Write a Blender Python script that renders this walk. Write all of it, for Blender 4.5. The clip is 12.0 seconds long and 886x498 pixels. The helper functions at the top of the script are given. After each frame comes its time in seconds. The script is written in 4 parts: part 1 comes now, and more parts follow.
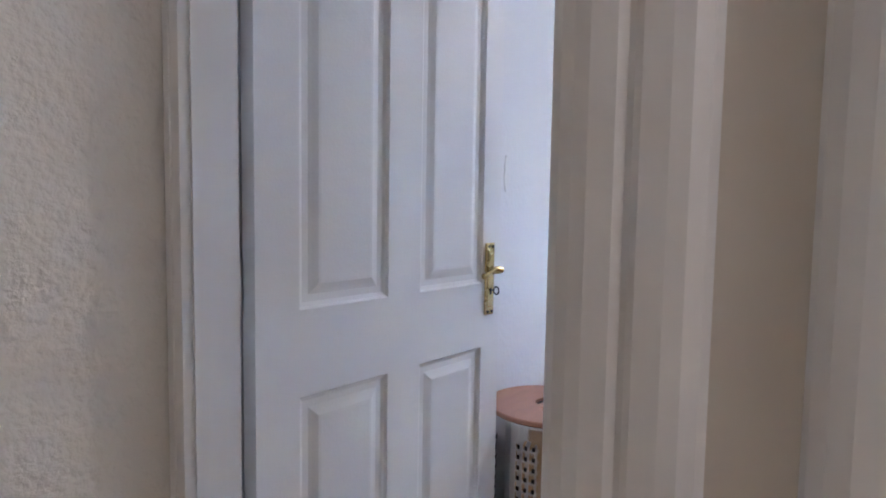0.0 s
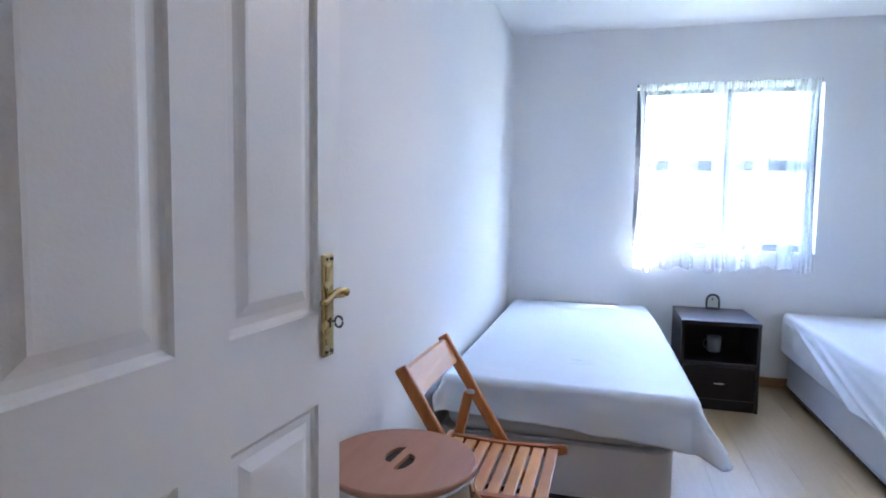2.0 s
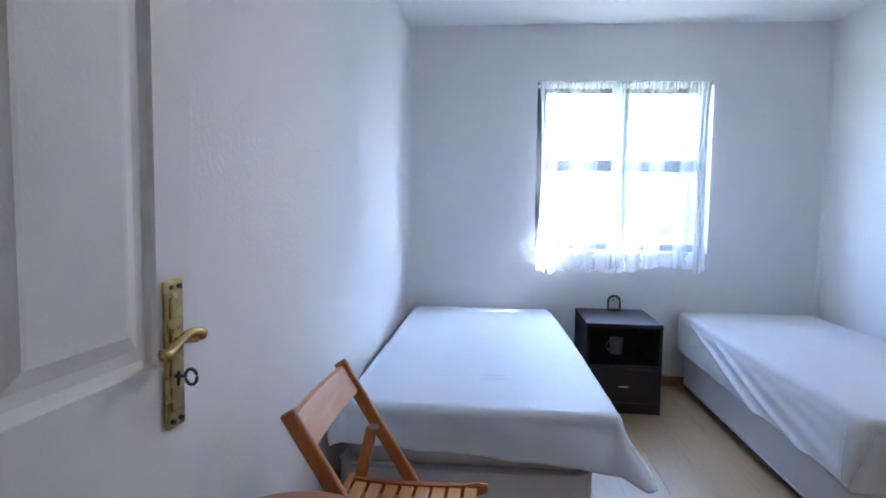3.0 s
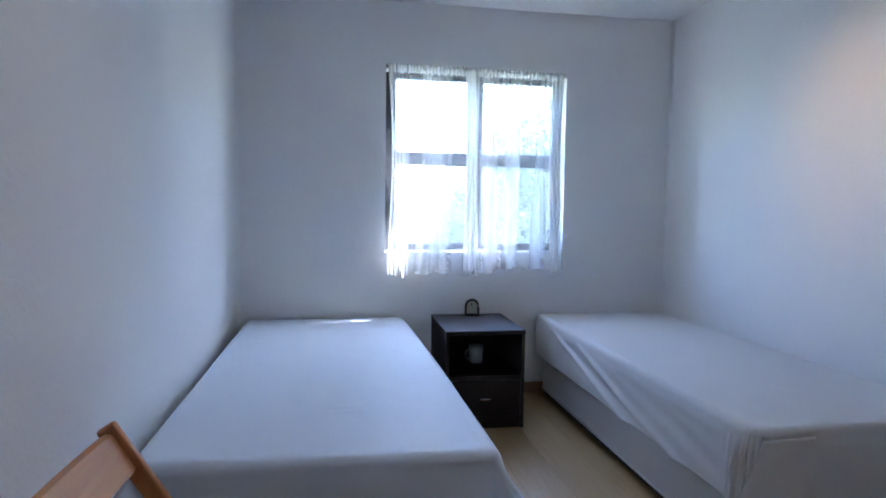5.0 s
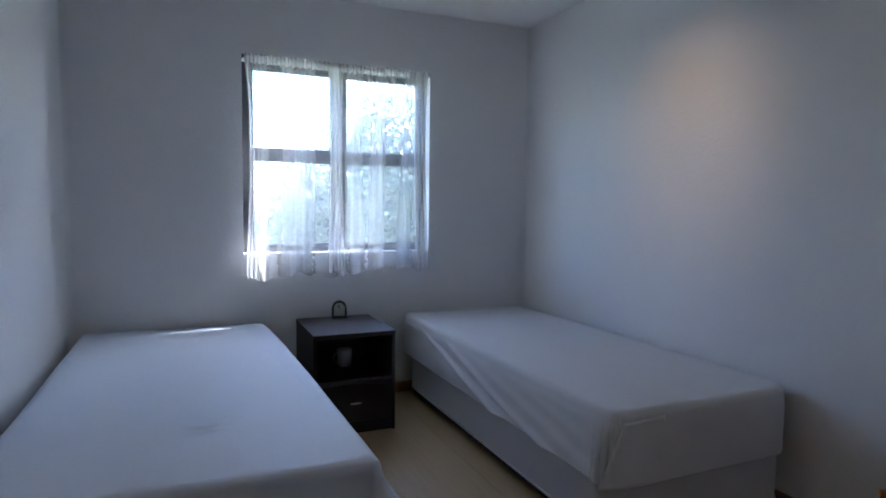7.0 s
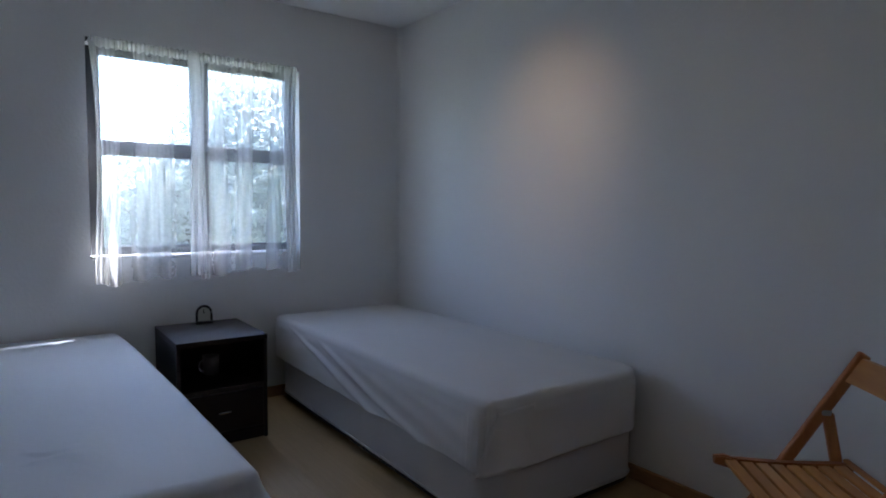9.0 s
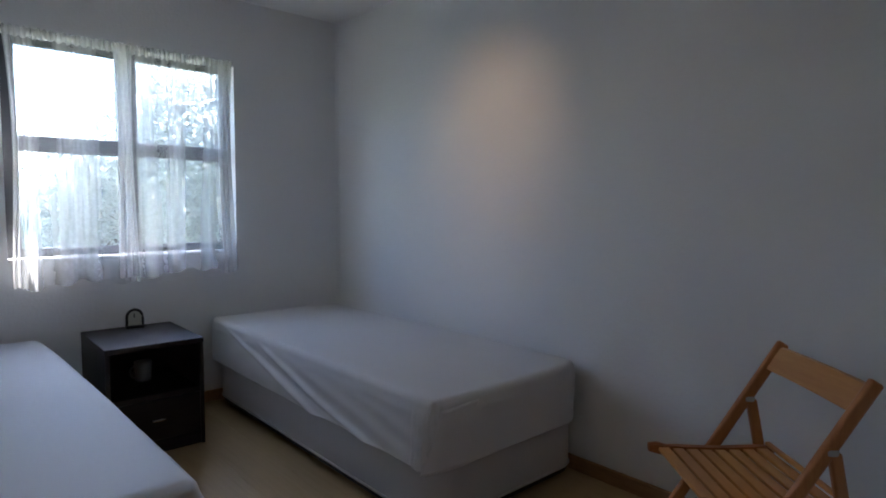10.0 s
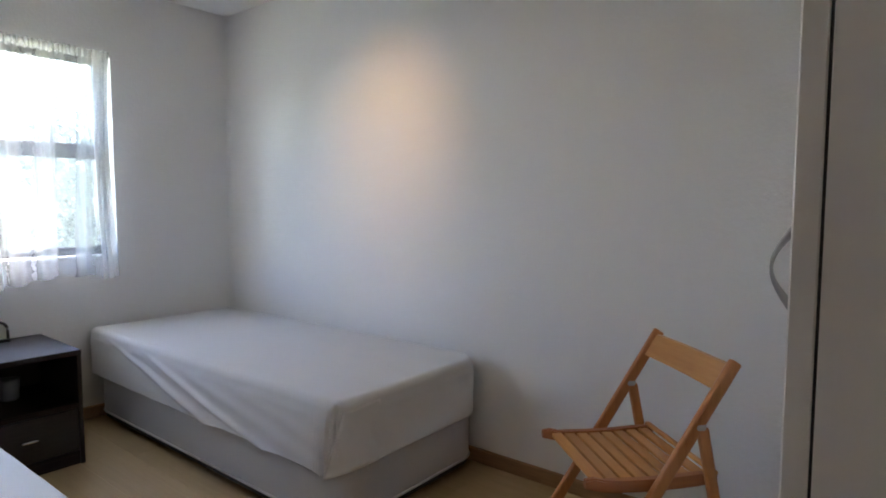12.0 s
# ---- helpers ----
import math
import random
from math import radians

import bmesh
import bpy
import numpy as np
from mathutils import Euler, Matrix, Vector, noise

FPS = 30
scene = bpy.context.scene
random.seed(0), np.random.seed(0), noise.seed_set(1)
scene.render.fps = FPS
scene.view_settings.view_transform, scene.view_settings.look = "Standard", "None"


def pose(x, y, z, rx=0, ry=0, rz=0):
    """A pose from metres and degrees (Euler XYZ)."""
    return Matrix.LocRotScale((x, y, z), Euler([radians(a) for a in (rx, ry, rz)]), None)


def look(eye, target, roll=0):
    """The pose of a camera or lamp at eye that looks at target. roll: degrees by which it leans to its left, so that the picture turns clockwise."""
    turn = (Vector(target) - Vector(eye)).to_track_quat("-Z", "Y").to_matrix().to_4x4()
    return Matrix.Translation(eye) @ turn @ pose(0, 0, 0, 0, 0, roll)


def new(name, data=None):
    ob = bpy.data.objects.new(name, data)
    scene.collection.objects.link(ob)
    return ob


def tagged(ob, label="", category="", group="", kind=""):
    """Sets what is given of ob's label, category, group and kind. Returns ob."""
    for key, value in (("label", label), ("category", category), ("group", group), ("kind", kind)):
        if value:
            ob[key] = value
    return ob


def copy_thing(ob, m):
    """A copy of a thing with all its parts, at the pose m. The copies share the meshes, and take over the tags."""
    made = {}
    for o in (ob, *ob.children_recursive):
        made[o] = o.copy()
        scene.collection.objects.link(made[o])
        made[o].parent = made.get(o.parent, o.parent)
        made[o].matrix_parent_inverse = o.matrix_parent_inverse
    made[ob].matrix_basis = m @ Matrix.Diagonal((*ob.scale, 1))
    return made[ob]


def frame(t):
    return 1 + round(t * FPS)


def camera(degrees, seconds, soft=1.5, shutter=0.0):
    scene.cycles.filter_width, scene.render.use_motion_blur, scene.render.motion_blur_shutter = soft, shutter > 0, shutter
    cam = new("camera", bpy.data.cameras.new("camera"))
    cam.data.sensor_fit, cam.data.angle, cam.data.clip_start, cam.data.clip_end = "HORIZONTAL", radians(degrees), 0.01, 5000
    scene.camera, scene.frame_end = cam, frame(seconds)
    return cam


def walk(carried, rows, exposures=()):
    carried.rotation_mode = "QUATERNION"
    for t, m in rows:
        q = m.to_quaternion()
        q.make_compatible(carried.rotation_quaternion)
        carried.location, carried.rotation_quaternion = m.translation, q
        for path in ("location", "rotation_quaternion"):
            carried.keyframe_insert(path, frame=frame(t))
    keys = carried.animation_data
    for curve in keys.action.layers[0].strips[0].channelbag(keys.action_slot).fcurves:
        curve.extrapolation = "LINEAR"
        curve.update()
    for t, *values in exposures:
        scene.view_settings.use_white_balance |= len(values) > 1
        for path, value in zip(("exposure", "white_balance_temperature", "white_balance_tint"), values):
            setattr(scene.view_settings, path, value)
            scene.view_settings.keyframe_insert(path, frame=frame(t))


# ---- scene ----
cam = camera(73.5, 12.0, soft=1.8)
PATH = [
    (0, (0.363, -1.01, 1.193), (1.971, 0.17, 1.046), 0.9),
    (0.5, (0.465, -0.909, 1.214), (2.066, 0.275, 1.026), 1.3),
    (1, (0.524, -0.802, 1.205), (2.218, 0.247, 1.035), 0.9),
    (1.5, (0.587, -0.727, 1.192), (2.441, 0.007, 1.042), 0.6),
    (2, (0.7, -0.68, 1.193), (2.623, -0.155, 1.037), 0.8),
    (2.5, (0.84, -0.637, 1.19), (2.8, -0.271, 1.041), 0.7),
    (3, (0.975, -0.596, 1.196), (2.962, -0.423, 1.045), 0.8),
    (3.2, (1.043, -0.578, 1.193), (3.036, -0.507, 1.044), 0.8),
    (4.8, (1.400, -0.597, 1.164), (3.373, -0.886, 1.027), 0.8),
    (5, (1.418, -0.595, 1.16), (3.384, -0.936, 1.025), 0.8),
    (5.5, (1.451, -0.594, 1.162), (3.391, -1.06, 1.028), 0.8),
    (6, (1.464, -0.583, 1.163), (3.37, -1.172, 1.028), 0.7),
    (6.5, (1.473, -0.576, 1.164), (3.343, -1.272, 1.029), 0.7),
    (7, (1.481, -0.572, 1.160), (3.314, -1.361, 1.027), 0.6),
    (9, (1.488, -0.545, 1.169), (3.105, -1.715, 1.031), 0.6),
    (9.5, (1.494, -0.540, 1.175), (3.048, -1.791, 1.030), 0.5),
    (10, (1.490, -0.539, 1.179), (2.982, -1.864, 1.030), 0.4),
    (10.5, (1.483, -0.536, 1.182), (2.909, -1.931, 1.031), 0.3),
    (11, (1.479, -0.535, 1.183), (2.843, -1.99, 1.031), 0.2),
    (11.5, (1.478, -0.533, 1.183), (2.785, -2.04, 1.032), 0.1),
    (12, (1.475, -0.526, 1.185), (2.722, -2.083, 1.033), 0.1),
]
# seconds, stops, kelvin, tint
EXPOSURES = [
    (0.0, 5.51, 5000, 15), (0.5, 5.51, 4980, 15), (1.2, 5.48, 5020, 15), (2.0, 5.27, 5080, 15), (3.0, 4.88, 5130, 15),
    (5.0, 4.15, 5180, 15), (6.5, 3.55, 5380, 15), (9.0, 3.01, 5600, 15), (10.5, 3.48, 6080, 15), (12.0, 4.31, 6480, 15),
]
SPOT_POWER, DOOR_FILL_POWER, CHAIR_FILL_POWER, HALL_POWER = 1.5, 1.4, 0.32, 0.165
walk(cam, [(t, look(eye, target, roll)) for t, eye, target, roll in PATH], EXPOSURES)

# ---- world, sun, lamps ----
world = bpy.data.worlds.new("world")
scene.world = world
world.use_nodes = True
sky = world.node_tree.nodes.new("ShaderNodeTexSky")
sky.sky_type = "NISHITA"
sky.sun_disc = False
SUN_WAY = Vector((-0.205, 0.86, -1.0)).normalized()
sky.sun_elevation = math.asin(-SUN_WAY.z)
sky.sun_rotation = math.atan2(-SUN_WAY.x, -SUN_WAY.y)
background = world.node_tree.nodes["Background"]
background.inputs["Strength"].default_value = 0.15
world.node_tree.links.new(sky.outputs[0], background.inputs["Color"])

sun = new("sun", bpy.data.lights.new("sun", "SUN"))
sun.data.energy, sun.data.angle, sun.data.color = 5.0, radians(0.6), (1.0, 0.95, 0.86)
sun.rotation_euler = SUN_WAY.to_track_quat("-Z", "Y").to_euler()

# ---- sizes of the place ----
X_WEST, X_EAST, X_OUT = 0.965, 5.0, 5.14
Y_SOUTH, Y_NORTH = -2.70, 0.0
CEILING = 2.375
WIN_Y0, WIN_Y1, WIN_Z0, WIN_Z1 = -1.985, -0.860, 0.895, 1.985
DOOR_Y0, DOOR_Y1, DOOR_TOP = -0.870, -0.165, 2.02
HALL_X0, HALL_Y0, HALL_Y1 = -1.3, -2.3, -0.105
HALL_FACE_LEFT, HALL_FACE_RIGHT = 0.868, 0.655


# ---- materials ----
def material(name, colour, rough=0.5, metal=0.0, vary=0.06, scale=6.0, grain=0.0, grain_scale=200.0,
             bump=0.0, bump_scale=80.0, spec=0.5, sheen=0.0, rough_vary=0.08):
    m = bpy.data.materials.new(name)
    m.use_nodes = True
    nt = m.node_tree
    b = nt.nodes["Principled BSDF"]
    b.inputs["Metallic"].default_value = metal
    b.inputs["Specular IOR Level"].default_value = spec
    b.inputs["Sheen Weight"].default_value = sheen
    co = nt.nodes.new("ShaderNodeTexCoord")

    def tex(size, detail):
        n = nt.nodes.new("ShaderNodeTexNoise")
        n.inputs["Scale"].default_value, n.inputs["Detail"].default_value = size, detail
        nt.links.new(co.outputs["Object"], n.inputs["Vector"])
        return n

    big, fine = tex(scale, 4.0), tex(grain_scale, 2.0)
    ramp = nt.nodes.new("ShaderNodeMix")
    ramp.data_type = "RGBA"
    ramp.inputs["A"].default_value = (*[max(0, c * (1 - vary)) for c in colour], 1)
    ramp.inputs["B"].default_value = (*[min(1, c * (1 + vary)) for c in colour], 1)
    nt.links.new(big.outputs["Fac"], ramp.inputs["Factor"])
    out = ramp.outputs["Result"]
    if grain:
        mul = nt.nodes.new("ShaderNodeMix")
        mul.data_type, mul.blend_type = "RGBA", "MULTIPLY"
        mul.inputs["Factor"].default_value = 1.0
        mr = nt.nodes.new("ShaderNodeMapRange")
        mr.inputs["From Min"].default_value, mr.inputs["From Max"].default_value = 0.3, 0.7
        mr.inputs["To Min"].default_value, mr.inputs["To Max"].default_value = 1 - grain, 1.0
        nt.links.new(fine.outputs["Fac"], mr.inputs["Value"])
        nt.links.new(out, mul.inputs["A"])
        nt.links.new(mr.outputs["Result"], mul.inputs["B"])
        out = mul.outputs["Result"]
    nt.links.new(out, b.inputs["Base Color"])
    rr = nt.nodes.new("ShaderNodeMapRange")
    rr.inputs["To Min"].default_value, rr.inputs["To Max"].default_value = max(0.02, rough - rough_vary), min(1, rough + rough_vary)
    nt.links.new(big.outputs["Fac"], rr.inputs["Value"])
    nt.links.new(rr.outputs["Result"], b.inputs["Roughness"])
    if bump:
        bt = tex(bump_scale, 3.0)
        bn = nt.nodes.new("ShaderNodeBump")
        bn.inputs["Strength"].default_value, bn.inputs["Distance"].default_value = bump, 0.01
        nt.links.new(bt.outputs["Fac"], bn.inputs["Height"])
        nt.links.new(bn.outputs["Normal"], b.inputs["Normal"])
    return m


def wood(name, dark, light, rough=0.4, along="X", stretch=14.0, size=9.0, per_piece=0.0, relief=0.12):
    """Grain drawn out along one axis of the object."""
    m = bpy.data.materials.new(name)
    m.use_nodes = True
    nt = m.node_tree
    b = nt.nodes["Principled BSDF"]
    co = nt.nodes.new("ShaderNodeTexCoord")
    mp = nt.nodes.new("ShaderNodeMapping")
    k = {"X": (1, stretch, stretch), "Y": (stretch, 1, stretch), "Z": (stretch, stretch, 1)}[along]
    mp.inputs["Scale"].default_value = k
    info = nt.nodes.new("ShaderNodeObjectInfo")
    sh = nt.nodes.new("ShaderNodeVectorMath")
    sh.operation = "MULTIPLY_ADD"
    sh.inputs[1].default_value = (7.0, 5.0, 3.0)
    nt.links.new(info.outputs["Random"], sh.inputs[0])
    nt.links.new(co.outputs["Object"], sh.inputs[2])
    nt.links.new(sh.outputs[0], mp.inputs["Vector"])
    n1 = nt.nodes.new("ShaderNodeTexNoise")
    n1.inputs["Scale"].default_value, n1.inputs["Detail"].default_value, n1.inputs["Distortion"].default_value = size, 5.0, 0.6
    n2 = nt.nodes.new("ShaderNodeTexNoise")
    n2.inputs["Scale"].default_value, n2.inputs["Detail"].default_value = size * 4, 2.0
    for n in (n1, n2):
        nt.links.new(mp.outputs[0], n.inputs["Vector"])
    mx = nt.nodes.new("ShaderNodeMath")
    mx.operation = "MULTIPLY_ADD"
    mx.inputs[1].default_value = 0.35
    nt.links.new(n2.outputs["Fac"], mx.inputs[0])
    nt.links.new(n1.outputs["Fac"], mx.inputs[2])
    ramp = nt.nodes.new("ShaderNodeValToRGB")
    ramp.color_ramp.elements[0].position, ramp.color_ramp.elements[1].position = 0.40, 0.92
    ramp.color_ramp.elements[0].color, ramp.color_ramp.elements[1].color = (*dark, 1), (*light, 1)
    nt.links.new(mx.outputs[0], ramp.inputs["Fac"])
    out = ramp.outputs["Color"]
    if per_piece:
        hs = nt.nodes.new("ShaderNodeHueSaturation")
        mr = nt.nodes.new("ShaderNodeMapRange")
        mr.inputs["To Min"].default_value, mr.inputs["To Max"].default_value = 1 - per_piece, 1 + per_piece
        nt.links.new(info.outputs["Random"], mr.inputs["Value"])
        nt.links.new(mr.outputs["Result"], hs.inputs["Value"])
        nt.links.new(out, hs.inputs["Color"])
        out = hs.outputs["Color"]
    nt.links.new(out, b.inputs["Base Color"])
    rr = nt.nodes.new("ShaderNodeMapRange")
    rr.inputs["To Min"].default_value, rr.inputs["To Max"].default_value = rough - 0.04, rough + 0.05
    nt.links.new(n1.outputs["Fac"], rr.inputs["Value"])
    nt.links.new(rr.outputs["Result"], b.inputs["Roughness"])
    bn = nt.nodes.new("ShaderNodeBump")
    bn.inputs["Strength"].default_value, bn.inputs["Distance"].default_value = relief, 0.002
    nt.links.new(mx.outputs[0], bn.inputs["Height"])
    nt.links.new(bn.outputs["Normal"], b.inputs["Normal"])
    return m


WALL = material("wall_paint", (0.85, 0.85, 0.85), 0.72, vary=0.02, scale=1.3, bump=0.17, bump_scale=62, spec=0.18, rough_vary=0.08)
ROUGH_WALL = material("rough_plaster_paint", (0.78, 0.75, 0.69), 0.7, vary=0.03, scale=2.0, bump=0.6, bump_scale=58, spec=0.3)
BEIGE = material("beige_wall_paint", (0.70, 0.65, 0.57), 0.75, vary=0.02, scale=2.0, bump=0.05, bump_scale=60, spec=0.2)
CEIL = material("ceiling_paint", (0.86, 0.86, 0.86), 0.8, vary=0.02, scale=1.0, bump=0.08, bump_scale=60, spec=0.2)
TRIM = material("white_gloss_paint", (0.78, 0.77, 0.75), 0.34, vary=0.03, scale=3.0, bump=0.03, bump_scale=120)
DOORPAINT = material("door_paint", (0.86, 0.86, 0.85), 0.46, vary=0.02, scale=2.5, bump=0.05, bump_scale=180)
BRASS = material("aged_brass", (0.55, 0.42, 0.17), 0.26, 1.0, vary=0.25, scale=40, bump=0.05, bump_scale=300)
STEEL = material("polished_steel", (0.50, 0.48, 0.47), 0.13, 1.0, vary=0.05, scale=15, rough_vary=0.05)
CHROME = material("chrome", (0.66, 0.66, 0.68), 0.18, 1.0, vary=0.04, scale=20)
GALV = material("zinc_bracket", (0.50, 0.49, 0.46), 0.5, 0.6, vary=0.1, scale=60)
PULL = material("grey_metal_pull", (0.34, 0.34, 0.35), 0.4, 0.8, vary=0.08, scale=30)
DARKSTEEL = material("dark_steel", (0.10, 0.10, 0.11), 0.35, 0.9, vary=0.1, scale=60)
DARKHOLE = material("dark_inside", (0.03, 0.03, 0.03), 0.8, vary=0.2, scale=20)
LIDWOOD = wood("lid_veneer", (0.38, 0.185, 0.115), (0.46, 0.235, 0.15), 0.40, "X", 6, 4, 0.0, 0.03)
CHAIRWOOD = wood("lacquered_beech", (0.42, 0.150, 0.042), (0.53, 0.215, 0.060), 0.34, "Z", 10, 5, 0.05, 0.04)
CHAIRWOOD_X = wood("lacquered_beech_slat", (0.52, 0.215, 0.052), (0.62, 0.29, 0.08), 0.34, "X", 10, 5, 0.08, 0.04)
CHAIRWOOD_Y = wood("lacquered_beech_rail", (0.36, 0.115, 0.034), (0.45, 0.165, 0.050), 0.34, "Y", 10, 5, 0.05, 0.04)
WENGE = wood("dark_wenge", (0.009, 0.006, 0.008), (0.020, 0.014, 0.016), 0.48, "Y", 10, 9)
LAMINATE = wood("pale_laminate", (0.47, 0.325, 0.160), (0.54, 0.385, 0.205), 0.36, "X", 12, 3, 0.022, 0.01)
SKIRT = wood("skirting_wood", (0.26, 0.14, 0.065), (0.40, 0.23, 0.11), 0.42, "X", 10, 6)
SHEET = material("cotton_sheet", (0.73, 0.80, 0.91), 0.6, vary=0.02, scale=3, bump=0.12, bump_scale=25, spec=0.4, sheen=0.2)
SHEET_B = material("grey_cotton_sheet", (0.74, 0.73, 0.73), 0.85, vary=0.02, scale=3, bump=0.10, bump_scale=25, spec=0.2, sheen=0.15)
TICKING = material("mattress_ticking", (0.50, 0.52, 0.56), 0.9, vary=0.05, scale=8, grain=0.12, grain_scale=400, spec=0.2)
BASECLOTH = material("bed_base_fabric", (0.66, 0.65, 0.66), 0.9, vary=0.03, scale=6, grain=0.14, grain_scale=500, bump=0.1, bump_scale=350, spec=0.2)
UNDERSIDE_DARK = material("dark_underside", (0.03, 0.028, 0.028), 0.7, vary=0.1, scale=20)
FOOT = material("bed_foot_wood", (0.09, 0.05, 0.035), 0.5, vary=0.2, scale=30)
WINFRAME = material("dark_window_paint", (0.045, 0.045, 0.05), 0.4, vary=0.15, scale=15)
BLACK = material("black_plastic", (0.012, 0.012, 0.013), 0.3, vary=0.1, scale=20)
FACE = material("clock_face_paper", (0.55, 0.56, 0.48), 0.5, vary=0.05, scale=20)
SOCKET = material("white_china", (0.36, 0.37, 0.41), 0.35, vary=0.03, scale=10)
CARD = material("white_wardrobe_board", (0.72, 0.71, 0.68), 0.42, vary=0.02, scale=2, bump=0.02, bump_scale=200)
PLASTER = material("filler_plaster", (0.86, 0.86, 0.84), 0.3, vary=0.04, scale=40, bump=0.2, bump_scale=150)
BARK = material("bark", (0.10, 0.075, 0.055), 0.9, vary=0.3, scale=10, bump=0.8, bump_scale=30)
LEAF = material("leaf_green", (0.165, 0.18, 0.16), 0.28, vary=0.45, scale=2.0, spec=0.5)
_l = LEAF.node_tree
_t, _m = _l.nodes.new("ShaderNodeBsdfTranslucent"), _l.nodes.new("ShaderNodeMixShader")
_t.inputs["Color"].default_value = (0.70, 0.74, 0.70, 1)
_m.inputs["Fac"].default_value = 0.6
_l.links.new(_l.nodes["Principled BSDF"].outputs[0], _m.inputs[1])
_l.links.new(_t.outputs[0], _m.inputs[2])
_l.links.new(_m.outputs[0], _l.nodes["Material Output"].inputs["Surface"])
GRASS = material("lawn", (0.09, 0.11, 0.06), 0.9, vary=0.4, scale=1.5, bump=0.6, bump_scale=60)
BULB = bpy.data.materials.new("lit_bulb")
BULB.use_nodes = True
BULB.node_tree.nodes["Principled BSDF"].inputs["Emission Color"].default_value = (1.0, 0.75, 0.45, 1)
BULB.node_tree.nodes["Principled BSDF"].inputs["Emission Strength"].default_value = 0.35

GLASS = bpy.data.materials.new("window_glass")
GLASS.use_nodes = True
_g = GLASS.node_tree.nodes["Principled BSDF"]
_g.inputs["Base Color"].default_value = (0.96, 0.98, 0.98, 1)
_g.inputs["Roughness"].default_value, _g.inputs["Transmission Weight"].default_value, _g.inputs["IOR"].default_value = 0.0, 1.0, 1.02


def net_material(name, low, high):
    """Thin woven net: open weave, closer in the gathers and the lace figures. low, high: how closed the cloth is."""
    m = bpy.data.materials.new(name)
    m.use_nodes = True
    nt = m.node_tree
    nt.nodes.remove(nt.nodes["Principled BSDF"])
    end = nt.nodes["Material Output"]
    clear = nt.nodes.new("ShaderNodeBsdfTransparent")
    cloth = nt.nodes.new("ShaderNodeBsdfDiffuse")
    cloth.inputs["Color"].default_value = (0.87, 0.87, 0.85, 1)
    through_light = nt.nodes.new("ShaderNodeBsdfTranslucent")
    through_light.inputs["Color"].default_value = (0.87, 0.87, 0.86, 1)
    both = nt.nodes.new("ShaderNodeMixShader")
    both.inputs["Fac"].default_value = 0.5
    nt.links.new(cloth.outputs[0], both.inputs[1])
    nt.links.new(through_light.outputs[0], both.inputs[2])
    co = nt.nodes.new("ShaderNodeTexCoord")
    # upright gathers in the cloth
    mp = nt.nodes.new("ShaderNodeMapping")
    mp.inputs["Scale"].default_value = (1.0, 11.0, 0.6)
    mp.inputs["Location"].default_value = (0.0, 4.3, 0.0)
    nt.links.new(co.outputs["Object"], mp.inputs["Vector"])
    n2 = nt.nodes.new("ShaderNodeTexNoise")
    n2.inputs["Scale"].default_value, n2.inputs["Detail"].default_value = 1.0, 1.6
    nt.links.new(mp.outputs[0], n2.inputs["Vector"])
    # small lace figures
    n = nt.nodes.new("ShaderNodeTexVoronoi")
    n.inputs["Scale"].default_value = 46.0
    nt.links.new(co.outputs["Object"], n.inputs["Vector"])
    add = nt.nodes.new("ShaderNodeMath")
    add.operation = "MULTIPLY_ADD"
    add.inputs[1].default_value = -0.08
    nt.links.new(n.outputs["Distance"], add.inputs[0])
    nt.links.new(n2.outputs["Fac"], add.inputs[2])
    mr = nt.nodes.new("ShaderNodeMapRange")
    mr.inputs["From Min"].default_value, mr.inputs["From Max"].default_value = 0.30, 0.60
    mr.inputs["To Min"].default_value, mr.inputs["To Max"].default_value = low, high
    nt.links.new(add.outputs[0], mr.inputs["Value"])
    mix = nt.nodes.new("ShaderNodeMixShader")
    nt.links.new(mr.outputs["Result"], mix.inputs["Fac"])
    nt.links.new(clear.outputs[0], mix.inputs[1])
    nt.links.new(both.outputs[0], mix.inputs[2])
    nt.links.new(mix.outputs[0], end.inputs["Surface"])
    return m


NET = net_material("curtain_net", 0.19, 0.42)
HEADING = net_material("curtain_heading_net", 0.45, 0.72)


# ---- mesh helpers ----
def part(name, bm, mat, parent=None, label="", smooth=False):
    me = bpy.data.meshes.new(name)
    bmesh.ops.recalc_face_normals(bm, faces=bm.faces)
    bm.to_mesh(me)
    bm.free()
    if smooth:
        for p in me.polygons:
            p.use_smooth = True
    me.materials.append(mat)
    ob = new(name, me)
    if parent is not None:
        ob.parent = parent
    if label:
        ob["label"] = label
    return ob


def thing(name, m, label, category, group=""):
    e = new(name)
    e.empty_display_size = 0.1
    e.matrix_world = m
    return tagged(e, label, category, group)


def structure(ob, label=""):
    return tagged(ob, label, kind="structure")


def box(x0, y0, z0, x1, y1, z1, bevel=0.0, segments=2, bm=None):
    bm = bm or bmesh.new()
    r = bmesh.ops.create_cube(bm, size=1.0)
    vs = r["verts"]
    for v in vs:
        v.co = Vector((x0 + (v.co.x + 0.5) * (x1 - x0), y0 + (v.co.y + 0.5) * (y1 - y0), z0 + (v.co.z + 0.5) * (z1 - z0)))
    if bevel:
        es = list({e for v in vs for e in v.link_edges})
        bmesh.ops.bevel(bm, geom=es, offset=bevel, segments=segments, profile=0.5, affect="EDGES")
    return bm


